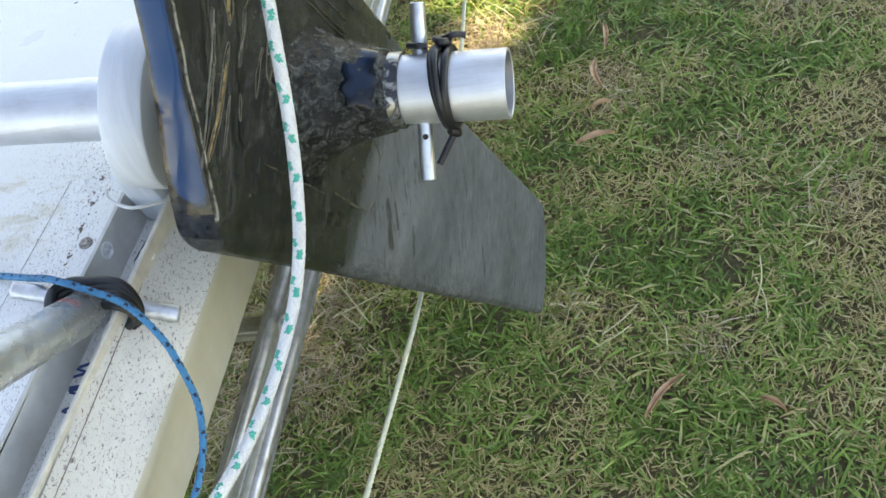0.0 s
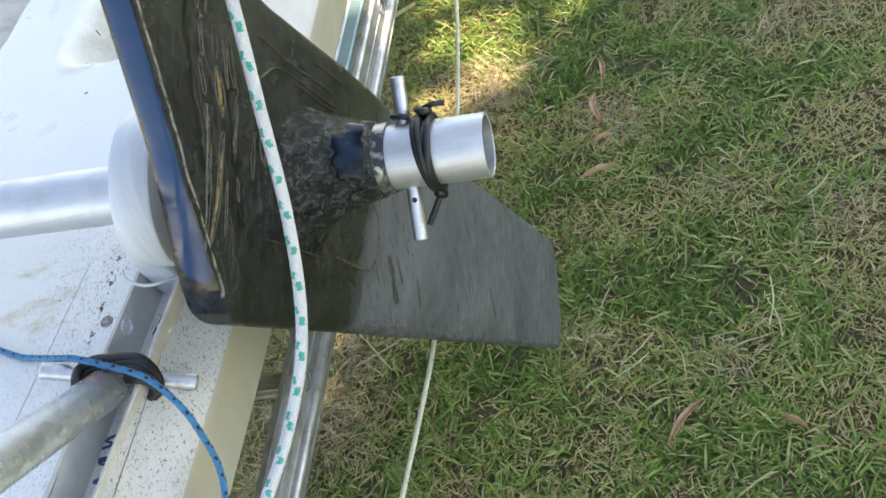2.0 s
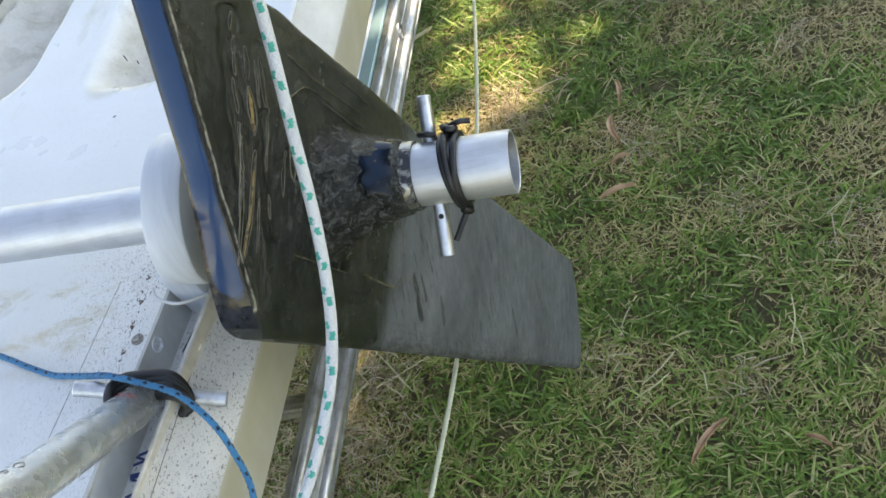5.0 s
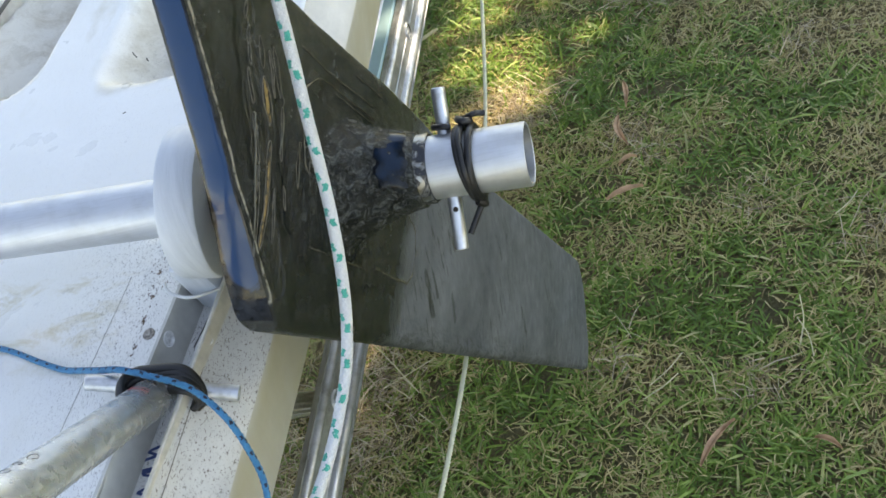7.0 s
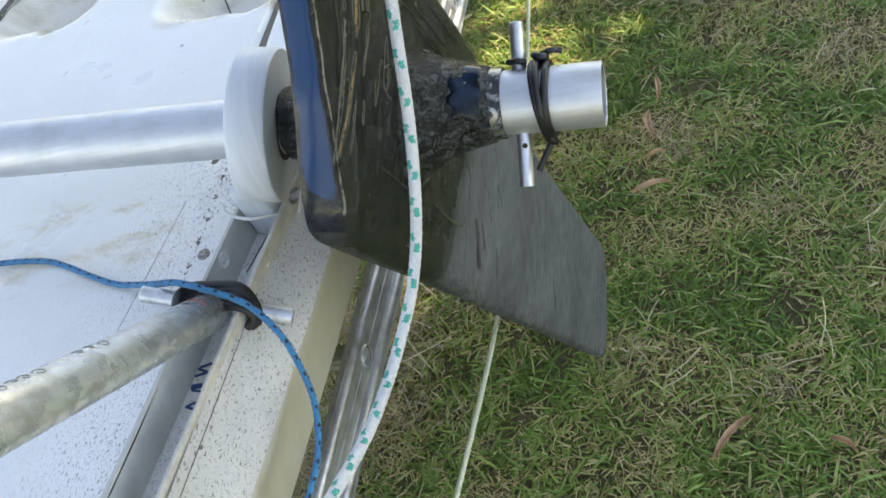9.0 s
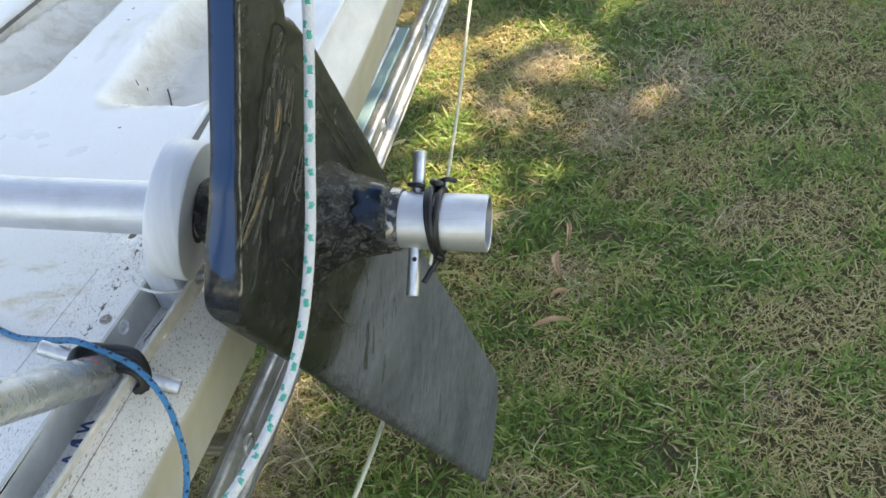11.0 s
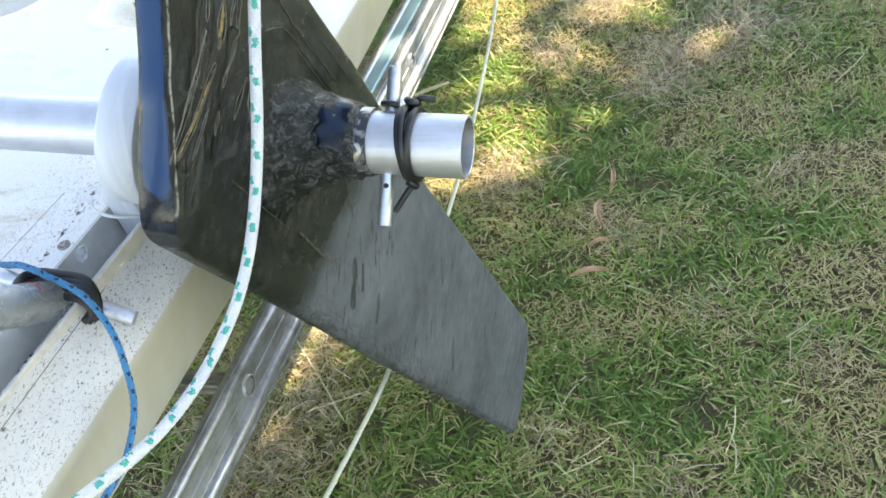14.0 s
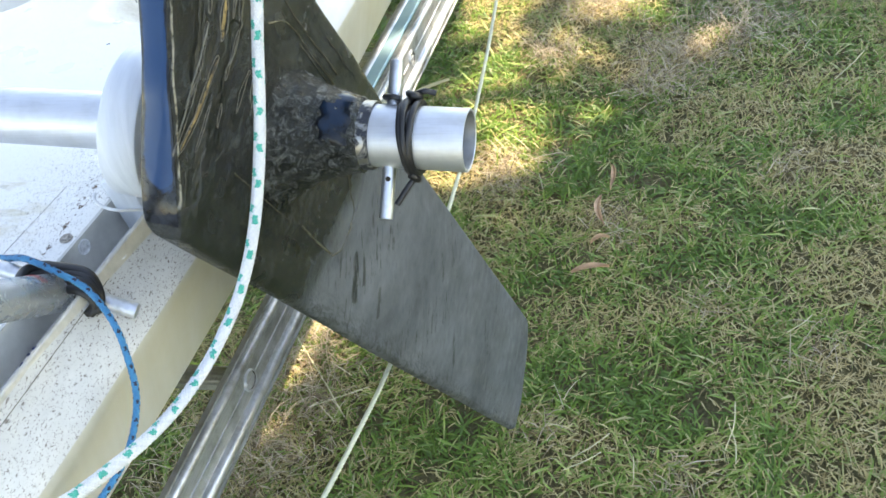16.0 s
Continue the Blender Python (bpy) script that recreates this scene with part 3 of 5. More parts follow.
twig = sweep("twig", [(x, y, float(deck_height(np.array(x), np.array(y))) + 0.0012) for x, y in ((-0.5675, 0.7840), (-0.560, 0.770), (-0.553, 0.756), (-0.5425, 0.7390))], 0.0008, DARK, sides=6, step=0.004)
tagged(twig, "thin dark twig lying in the white footwell", "twig")
# small dark bits of bark and seed left on the deck
for x, y, a, n in ((-0.5385, 0.6245, 0.5, 0.0036), (-0.750, 0.7805, 1.9, 0.0065), (-0.5860, 0.7580, 2.2, 0.0055), (-0.5785, 0.7610, 2.0, 0.0038), (-0.6521, 0.9193, 1.5, 0.0050), (-0.6563, 0.9508, 1.4, 0.0060), (-0.6444, 0.8854, 0.8, 0.0034)):
    u, v = math.cos(a) * n / 2, math.sin(a) * n / 2
    lie = [(x + u * t, y + v * t, float(deck_height(np.array(x + u * t), np.array(y + v * t))) + 0.0007) for t in (-1, -0.3, 0.4, 1)]
    bit = sweep("bark_bit", lie, 0.0006, DARK, sides=6, step=0.001, flat=0.6)
    tagged(bit, "small dark bit of bark lying on the deck", "debris", "bark bits")



def crumbs(name, n, place, size, mat, label, seed):
    """Many tiny uneven lumps of dirt, strewn by place(rng)."""
    rng = np.random.default_rng(seed)
    corner = np.array(((1, 0, 0), (-1, 0, 0), (0, 1, 0), (0, -1, 0), (0, 0, 1), (0, 0, -0.4)))
    tri = ((0, 2, 4), (2, 1, 4), (1, 3, 4), (3, 0, 4), (2, 0, 5), (1, 2, 5), (3, 1, 5), (0, 3, 5))
    verts, faces = [], []
    for i in range(n):
        x, y = place(rng)
        a, r = rng.uniform(0.9, 2.2), size * rng.uniform(0.4, 1.0) ** 1.5
        c = corner * (r * rng.uniform(1.0, 2.4), r, r * 0.7) * rng.uniform(0.7, 1.3, (6, 1))
        rows = np.stack([x + c[:, 0] * math.cos(a) - c[:, 1] * math.sin(a), y + c[:, 0] * math.sin(a) + c[:, 1] * math.cos(a), float(deck_height(np.array(x), np.array(y))) + c[:, 2]], 1)
        verts += [tuple(v) for v in rows]
        faces += [tuple(6 * i + k for k in f) for f in tri]
    me = bpy.data.meshes.new(name)
    me.from_pydata(verts, [], faces)
    me.materials.append(mat)
    return tagged(new(name, me), label, "dirt", kind="stuff")


def beside_channel(rng):
    y = 0.305 + 0.130 * rng.uniform() ** 0.9
    y = y + 0.006 * math.sin(y * 260)
    return -0.4302 + rng.normal(0, 0.0011) + 0.0008 * math.sin(y * 190), y


def by_disc(rng):
    y = rng.uniform(0.345, 0.44)
    return -0.4275 + 0.10 * (y - 0.40) + rng.normal(0, 0.0075), y


crumbs("dirt_line", 150, beside_channel, 0.0009, CRUMB, "broken line of brown dirt along the white deck", 71)
crumbs("dirt_crumbs", 120, by_disc, 0.0007, CRUMB, "scattered brown crumbs of dirt beside the bearing plate", 72)

# ---- aluminium channel on the side deck, with its bolts ----
def channel():
    root = thing("deck_channel", (chan(0.0), 0.0, 1.09), "dull aluminium channel bolted along the side deck, marked in blue", "channel")
    y0, y1 = -0.7, 0.425
    def at(dx, y, dz):
        return (chan(y) + dx, y, deck_z(y) + dz)
    # inboard wall with two drilled holes
    bm = bmesh.new()
    def loop(pts):
        vs = [bm.verts.new(p) for p in pts]
        return [bm.edges.new((a, b)) for a, b in zip(vs, vs[1:] + vs[:1])]
    edges = loop([at(0, y0, -0.026), at(0, y1, -0.026), at(0, y1, 0.006), at(0, y0, 0.006)])
    for yc in (0.332, 0.02):
        edges += loop([at(0, yc + 0.0058 * math.cos(a), -0.003 + 0.0052 * math.sin(a)) for a in np.linspace(0, 2 * math.pi, 18, endpoint=False)])
    bmesh.ops.triangle_fill(bm, use_beauty=True, edges=edges)
    r = bmesh.ops.extrude_face_region(bm, geom=list(bm.faces))
    bmesh.ops.translate(bm, verts=[v for v in r["geom"] if isinstance(v, bmesh.types.BMVert)], vec=(-0.003, 0, 0))
    bmesh.ops.recalc_face_normals(bm, faces=bm.faces)
    wall = part("inboard_wall", bm, CHANNEL_ALU)
    # white disc and rim paint in the light seen through each hole
    for yc in (0.332, 0.02):
        onto(wall, lathe("lit_hole_rim", [(-0.0014, 0.0002), (-0.0014, 0.0046), (0.0003, 0.0052), (0.0009, 0.0058), (0.0003, 0.0064), (-0.0004, 0.0064)], at(0, yc, -0.003), (1, -0.105, 0), RIM, None, "drilled hole edge, filled white for the light in it", 28, closed=True))
    floor_rings = np.array([[at(0.0, y, -0.026), at(0.0, y, -0.029), at(0.0362, y, -0.029), at(0.0362, y, -0.026)] for y in (y0, -0.2, 0.2, y1)])
    floor_mesh = grid_mesh("channel_floor", floor_rings)
    painted(floor_mesh, "grime", np.ones(len(floor_mesh.vertices)))
    painted(floor_mesh, "dirt_shade", np.full(len(floor_mesh.vertices), 0.5))
    base = finish("channel_floor", floor_mesh, GEL, None, "speckled white floor of the channel")
    lip_rings = np.array([[at(0.0362, y, -0.029), at(0.0402, y, -0.029), at(0.0402, y, 0.0035), at(0.0392, y, 0.0045), at(0.0372, y, 0.0045), at(0.0362, y, 0.0035)] for y in np.linspace(y0, y1, 6)])
    lip = finish("outboard_lip", grid_mesh("outboard_lip", lip_rings), CREAM, None, "lip smeared with white paint")
    under(root, wall, base, lip)
    for y_a, y_b, d_a, d_b in ((0.408, 0.336, 0.0150, 0.0060), (0.372, 0.340, 0.0170, 0.0130)):
        onto(base, sweep("dark_scratch", [(chan(v) + d_a + (d_b - d_a) * t, v, deck_z(v) - 0.0258) for t, v in ((t, y_a + (y_b - y_a) * t) for t in (0.0, 0.35, 0.7, 1.0))], 0.0006, GREYINK, sides=6, step=0.004))
    # blue marker strokes on the floor, unreadable
    for yc, xc, h, w, lean in ((0.2505, -0.4105, 0.0100, 0.0022, 0.3), (0.2465, -0.4120, 0.0105, 0.0020, -0.35), (0.2430, -0.4125, 0.0110, 0.0022, 0.25), (0.2330, -0.4125, 0.0090, 0.0042, 0.1), (0.2290, -0.4100, 0.0110, 0.0018, -0.2), (0.2185, -0.4110, 0.0105, 0.0020, 0.35), (0.2150, -0.4110, 0.0105, 0.0020, -0.3)):
        bm = box(bmesh.new(), (h, w, 0.0005), Matrix.Translation((xc + 0.0035, yc, deck_z(yc) - 0.0258)) @ Matrix.Rotation(lean, 4, "Z"))
        onto(base, part("ink_mark", bm, INK))
    return root


channel()


def bolt(at, way, r, label, n=6, shank=0.004, mat=STEEL):
    ob = thing("bolt", at, label, "bolt", "deck bolts")
    m = Matrix.Translation(at)
    washer = lathe("washer", [(-0.0008, r * 0.3), (-0.0008, r * 1.5), (0.0006, r * 1.5), (0.0010, r * 1.35), (0.0010, r * 0.3)], at, way, mat, sides=20)
    head = lathe("head", [(0.0008, r * 0.2), (0.0008, r), (shank - 0.0006, r), (shank, r * 0.8), (shank, 0.0002)], at, way, mat, sides=n, smooth=20)
    under(ob, washer, head)
    return ob


slope_way = (0.83, 0, 0.55)
bolt((-0.3676, 0.324, 1.1136), slope_way, 0.0035, "small white-painted screw head in the gunwale", 12, 0.0015, RIM)
bolt((-0.3901, 0.02, 1.1315), slope_way, 0.0035, "small white-painted screw head in the gunwale", 12, 0.0015, RIM)
bolt((-0.421, 0.337, deck_z(0.337) + 0.0014), (0, 0, 1), 0.0034, "rusty dirty screw head set in the white deck", 14, 0.0018, RUST)

# ---- cross beam ----
AX = Vector((-0.15, 0.411, 1.145))
AU = Vector((1, -0.02, -0.088)).normalized()


def on_axis(s):
    return AX + AU * s


beam = lathe("cross_beam", [(-1.25, 0.0003), (-1.25, 0.0225), (-0.3, 0.0225), (0.0, 0.0227), (0.0422, 0.0227), (0.0430, 0.0222), (0.0430, 0.0209), (0.0426, 0.0206)], AX, AU, ALU, sides=64, closed=True)
bore = lathe("bore", [(0.0426, 0.0206), (0.0420, 0.0203), (0.0, 0.0203), (-0.12, 0.0203), (-0.12, 0.0003)], AX, AU, BORE_ALU, None, "grey bore, darkened in colour for its inner shade", 48, closed=True)
bore.parent = beam
tagged(beam, "round aluminium cross beam through the leeboard, open end", "tube")

# ---- painted bearing plate under the beam ----
bearing = thing("bearing_plate", tuple(on_axis(-0.218) - Vector((0, 0, 0.07))), "white painted round wooden bearing plate standing in the deck channel", "bearing")
DU = Vector((1, 0.03, -0.285)).normalized()
DX = on_axis(-0.209) + DU * 0.209
S0, S1, R = -0.226, -0.1965, 0.0580
disc = lathe("disc", [(S0, 0.0230), (S0, R - 0.003), (S0 + 0.0008, R - 0.0012), (S0 + 0.003, R), (S1 - 0.003, R), (S1 - 0.0008, R - 0.0012), (S1, R - 0.003), (S1, 0.0230), (S0, 0.0230)], DX, DU, PAINT, sides=96, rough=0.006, freq=25)
bm = box(bmesh.new(), (0.0285, 0.054, 0.054), Matrix.Translation((chan(0.40) + 0.0172, 0.398, 1.114)) @ Matrix.Rotation(-0.1, 4, "Z"), 0.003)
foot = part("foot", bm, PAINT)
# dark ring painted in for the shade between disc and beam
ring = lathe("bore_shadow_gap", [(S1 + 0.0004, 0.0232), (S1 + 0.0004, 0.0262), (S1 + 0.0010, 0.0262), (S1 + 0.0010, 0.0232)], DX, DU, DARK, sides=48)
under(bearing, disc, foot, ring)
# cross bolt through the foot
for at, way, label, r, tall in (((-0.4050, 0.391, 1.1225), (-1, 0, 0), "grey hexagon bolt head beside the bearing plate", 0.0030, 0.0042), ((-0.3590, 0.3885, 1.1110), (0.95, 0, 0.2), "grey hexagon nut on the gunwale beside the bearing plate", 0.0046, 0.0095)):
    bolt(at, way, r, label, 6, tall)
twine = sweep("twine_loop", [(-0.4055, 0.3720, 1.130), (-0.3995, 0.3625, 1.132), (-0.387, 0.3545, 1.133), (-0.372, 0.3505, 1.133), (-0.3605, 0.3640, 1.120)], 0.0013, TWINE, sides=8, step=0.003)
tagged(twine, "thin white twine tied round the bearing plate foot", "twine")
strand = sweep("hanging_thread", [(-0.352, 0.375, 1.106), (-0.345, 0.392, 1.122), (-0.335, 0.405, 1.138)], 0.0007, TWINE, sides=6, step=0.004)
tagged(strand, "fine white thread from the nut to the leeboard collar", "thread")


# ---- leeboard ----
PLANE_N = Vector((1, -0.1208, -0.1099)).normalized()
PIVOT = Vector((-0.2396, 0.413, 1.152))
E1 = Vector((-0.0438, 0.45, -0.893)).normalized()
E2 = PLANE_N.cross(E1)
BOARD = Matrix((E1, E2, PLANE_N)).transposed().to_4x4()
BOARD.translation = PIVOT
THICK = 0.0205
leeboard = new("leeboard")
tagged(leeboard, "black glossy fibreglass leeboard, lower blade sanded grey, tip on grass", "leeboard")
leeboard.matrix_world = BOARD


def relief(p, q):
    """Height of the front laminate over the plane and how far bare wood shows, at board places p (along), q (across)."""
    h = np.zeros_like(p)
    wood = np.zeros_like(p)
    rng = np.random.default_rng(5)

    def seg(a, b, amp, w, ends=True):
        d = np.array(b) - np.array(a)
        L = np.hypot(*d)
        d = d / L
        s = (p - a[0]) * d[0] + (q - a[1]) * d[1]
        o = -(p - a[0]) * d[1] + (q - a[1]) * d[0]
        o = o + 0.0012 * np.sin(s * 190 + a[0] * 900) + 0.0006 * np.sin(s * 520)
        f = smooth_step(-0.004, 0.004, s) * smooth_step(L + 0.004, L - 0.004, s)
        return amp * np.exp(-(o / w) ** 2) * f, o, s / L, f

    a0, b0 = np.array((-0.168, 0.072)), np.array((-0.112, -0.098))
    d0 = (b0 - a0) / np.hypot(*(b0 - a0))
    n0 = np.array((-d0[1], d0[0]))
    for s0, s1, off, w in ((0.0, 1.0, 0.004, 0.0115), (0.34, 0.80, 0.033, 0.0055)):
        a, b = a0 + (b0 - a0) * s0 + n0 * off, a0 + (b0 - a0) * s1 + n0 * off
        wood = np.maximum(wood, seg(a, b, 1.0, w)[0])
    for i in range(9):
        a = (rng.uniform(-0.11, -0.06), rng.uniform(-0.03, 0.05))
        h += seg(a, (a[0] + rng.uniform(-0.006, 0.02), a[1] - rng.uniform(0.02, 0.06)), rng.uniform(0.0010, 0.0022), 0.0022)[0]
    # laid edges of the cloth
    for pts, amp in ((((-0.09, -0.04), (-0.03, -0.02), (0.02, -0.055)), 0.0010), (((-0.03, -0.088), (0.05, -0.070), (0.133, -0.057)), 0.0012), (((0.133, -0.057), (0.150, -0.02), (0.146, 0.02), (0.125, 0.06)), 0.0015), (((-0.12, 0.02), (-0.06, 0.06), (0.0, 0.075), (0.07, 0.08)), 0.0012), (((-0.17, 0.055), (-0.08, 0.078), (0.02, 0.086)), 0.0010), (((0.0, -0.055), (0.06, -0.045), (0.11, -0.04)), 0.0010)):
        for a, b in zip(pts, pts[1:]):
            h += seg(a, b, amp, 0.0016)[0]
    # cloth patch stands a little proud round the pivot
    h += 0.0016 * smooth_step(0.16, 0.135, np.hypot(p - 0.0, q * 1.3))
    h += 0.0012 * np.sin(p * 61 + np.sin(q * 47) * 2.0) * smooth_step(0.2, 0.05, p) * 0.5
    return h, wood


def blade():
    us = np.concatenate((np.linspace(0, 0.008, 9)[:-1], np.linspace(0.008, 0.32, 190)[:-1], np.linspace(0.32, 1, 90)))
    nv = 100
    lo, hi = -0.115, 0.088
    vs = np.concatenate(((0.0, 0.004, 0.010, 0.018), np.linspace(0.028, 0.972, nv), (0.982, 0.990, 0.996, 1.0)))
    U, V = np.meshgrid(us, vs, indexing="ij")
    start = -0.101 - 0.150 * V + 0.007 * np.clip(1 - V / 0.06, 0, 1) ** 2
    end = 1.222 - 0.118 * V - 0.02 * np.clip(1 - V / 0.10, 0, 1) ** 2 - 0.012 * np.clip((V - 0.9) / 0.1, 0, 1) ** 2
    p = start + (end - start) * U
    # the upper edge swells round the pivot and has a small step near the top
    crest = 0.010 * smooth_step(0.34, 0.05, p) * smooth_step(-0.16, -0.06, p) + 0.005 * smooth_step(-0.157, -0.140, p) * smooth_step(-0.06, -0.10, p) + 0.006 * smooth_step(-0.156, -0.166, p)
    q = lo + (hi + crest - lo) * V
    h, wood = relief(p, q)
    dv = np.minimum(V, 1 - V) * (hi - lo)
    seam = np.minimum(1.0, (p - start) * 100) + smooth_step(0.10, 0.02, V)
    dp = np.minimum(p - start, end - p) * 0.85
    d = np.minimum(dv, dp)
    r = 0.0085
    round_off = r - np.sqrt(np.maximum(0, r * r - np.maximum(0, r - dv) ** 2))
    r2 = 0.0012
    round_off = round_off + r2 - np.sqrt(np.maximum(0, r2 * r2 - np.maximum(0, r2 - dp) ** 2))
    foil = 0.0045 * smooth_step(0.06, 0.0, dv) * smooth_step(0.12, 0.3, p)
    fade = smooth_step(0.0, 0.008, d)
    top = h * fade - round_off - foil
    # the back swells towards the lower corner of the top end
    bot = -THICK + round_off + foil - 0.0065 * smooth_step(0.42, 0.10, V) * smooth_step(0.16, 0.03, p - start)
    front = np.stack([p, q, top], -1)
    back = np.stack([p, q, np.minimum(bot, top - 0.002)], -1)[:, ::-1]
    rings = np.concatenate((front, back), 1)
    me = grid_mesh("blade", rings)
    m = 2 * len(vs)
    half = len(vs)
    n_cap = 28
    cap = []
    for i in np.linspace(4, half - 5, n_cap).astype(int):
        a, z = rings[0, i] + (-0.0008, 0, 0), rings[0, m - 1 - i] + (-0.0008, 0, 0)
        cap.append([a + (z - a) * w + (-0.0016 * math.sin(math.pi * w) ** 0.7, 0, 0) for w in np.linspace(0, 1, 11)])
    cap_me = grid_mesh("end_face", np.array(cap), closed=False)
    # across sets where the blue reflection is painted on the end
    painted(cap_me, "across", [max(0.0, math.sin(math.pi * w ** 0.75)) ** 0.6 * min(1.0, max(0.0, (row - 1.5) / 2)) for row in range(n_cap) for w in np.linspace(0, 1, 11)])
    cap_ob = finish("end_face", cap_me, END, None, "cut top end flooded with shiny resin, sky reflection painted in blue", 60)
    me.attributes.new("along", "FLOAT", "POINT").data.foreach_set("value", np.concatenate((p - 0.5 * (q + 0.02) * 0.6, (p)[:, ::-1]), 1).astype(np.float32).ravel())
    me.attributes.new("wood", "FLOAT", "POINT").data.foreach_set("value", np.concatenate((wood, np.zeros_like(wood)), 1).astype(np.float32).ravel())
    scar = np.zeros_like(p)
    for a, b, w in (((0.178, -0.046), (0.206, -0.082), 0.0070), ((0.200, -0.044), (0.216, -0.064), 0.0050), ((0.262, -0.058), (0.280, -0.082), 0.0055), ((0.580, -0.046), (0.620, -0.080), 0.0070), ((0.735, 0.010), (0.765, -0.016), 0.0060), ((0.44, 0.030), (0.47, 0.004), 0.0055)):
        d = np.array(b) - np.array(a)
        t = np.clip(((p - a[0]) * d[0] + (q - a[1]) * d[1]) / (d @ d), 0, 1)
        scar = np.maximum(scar, np.exp(-((p - a[0] - d[0] * t) ** 2 + (q - a[1] - d[1] * t) ** 2) / w ** 2))
    painted(me, "scar", np.concatenate((scar, np.zeros_like(scar)), 1).ravel())
    painted(me, "seam", np.concatenate((seam, np.ones_like(seam)), 1).ravel())
    ob = finish("blade", me, LAMINATE, leeboard, "glossy black top, scraped grey lower part", 40)
    onto(ob, cap_ob)
    return ob


blade()


def hang(ob):
    """Under the leeboard, keeping its place."""
    ob.parent = leeboard
    ob.matrix_parent_inverse = BOARD.inverted()


def fine(profile, step=0.0016):
    """The same profile with many more rings."""
    out = []
    for (a, r), (b, q) in zip(profile, profile[1:]):
        n = max(1, int(abs(b - a) / step))
        out += [(a + (b - a) * i / n, r + (q - r) * i / n) for i in range(n)]
    return out + [profile[-1]]


collar = lathe("pivot_collar", fine([(-0.108, 0.078), (-0.1015, 0.068), (-0.096, 0.0585), (-0.0905, 0.0500), (-0.084, 0.0440), (-0.076, 0.0395), (-0.068, 0.0356), (-0.060, 0.0330), (-0.052, 0.0305), (-0.044, 0.0285), (-0.0355, 0.0270), (-0.0340, 0.0255), (-0.0338, 0.0230)]), AX, AU, WRAP, None, "lumpy resin-soaked collar", 160, 0.055, 50.0, smooth=60, closed=True)
hang(collar)
hang(lathe("sleeve", [(-0.040, 0.0230), (-0.040, 0.0252), (-0.0265, 0.0249), (-0.0257, 0.0244), (-0.0257, 0.0230)], AX, AU, smeared(), None, "aluminium sleeve end smeared with black resin", 64, 0.02, 60.0, closed=True))
hang(lathe("inner_collar", fine([(-0.108, 0.050), (-0.114, 0.040), (-0.122, 0.033), (-0.135, 0.0290), (-0.150, 0.0275), (-0.1895, 0.0268), (-0.1910, 0.0255), (-0.1910, 0.0230)])[::-1], AX, AU, WRAP, None, "resin-soaked inner collar", 96, 0.05, 28.0, smooth=60, closed=True))

RESIN = plain("resin_ridge", (0.125, 0.118, 0.085), 0.25, 0, 0.6, 160.0)
for pts, r in ((((-0.09, 0.069), (-0.073, 0.068), (-0.043, 0.066), (-0.004, 0.066), (0.036, 0.065)), 0.0006), (((-0.085, 0.042), (-0.065, 0.055), (-0.043, 0.059), (-0.015, 0.057), (0.038, 0.056)), 0.0007), (((-0.033, 0.055), (0.008, 0.0525), (0.038, 0.053)), 0.0005), (((-0.122, 0.048), (-0.110, 0.014), (-0.112, -0.008)), 0.0006), (((-0.143, 0.009), (-0.141, -0.030), (-0.135, -0.065)), 0.0008), (((0.002, 0.080), (0.05, 0.077)), 0.0005), (((-0.069, -0.059), (-0.006, -0.060), (0.030, -0.0615)), 0.0005), (((0.050, -0.058), (0.085, -0.0605), (0.116, -0.062)), 0.0011), (((0.105, 0.010), (0.125, -0.005), (0.143, -0.017), (0.140, -0.048), (0.123, -0.062)), 0.0007)):
    line, _ = spline([(p, q, 0.0) for p, q in pts], 0.003)
    hs, _ = relief(line[:, 0], line[:, 1])
    wob = np.array([0.0007 * noise.noise(Vector((v[0] * 300, v[1] * 300, 4))) for v in line])
    hang(sweep("cloth_edge", [tuple(BOARD @ Vector((v[0] + w, v[1] + w, z + 0.0001))) for v, z, w in zip(line, hs, wob)], r, RESIN, None, "", 6, 0.002))

PEEL = plain("peeled_resin_rim", (0.17, 0.15, 0.11), 0.35, 0, 0.85, 260.0, 0.0004)


def bare_wood():
    k = Nodes("bare_weathered_wood", 0.6)
    grain = k.noise(1.0, 5, 0.7, k.coords((420.0, 60.0, 1.0)))
    c = k.mix(k.ramp(grain, (0.35, 0.0), (0.65, 1.0)), (0.10, 0.06, 0.025), (0.36, 0.24, 0.09))
    k.colour(k.mix(k.ramp(k.noise(150.0, 5, 0.75), (0.50, 0.0), (0.58, 1.0)), c, (0.014, 0.014, 0.010)))
    return k.bump(grain, 0.0008).mat


WOOD = bare_wood()


def on_board(p, q, lift=0.0001):
    return tuple(BOARD @ Vector((p, q, float(relief(np.array(p), np.array(q))[0]) + lift)))


def peel_loop(a, b, width, r, seed):
    """A long closed ring of lifted resin between two board places."""
    a, b = np.array(a), np.array(b)
    d = b - a
    side = np.array((-d[1], d[0])) / np.hypot(*d)
    pts = []
    for v in np.linspace(0, 2 * math.pi, 26):
        m = (a + b) / 2 + d / 2 * math.cos(v) + side * width * math.sin(v) * (0.75 + 0.25 * math.cos(v * 2 + seed))
        m = m + side * 0.0008 * noise.noise(Vector((m[0] * 160, m[1] * 160, seed)))
        pts.append(on_board(*m))
    hang(sweep("resin_rim", pts, r, PEEL, None, "", 6, 0.002))


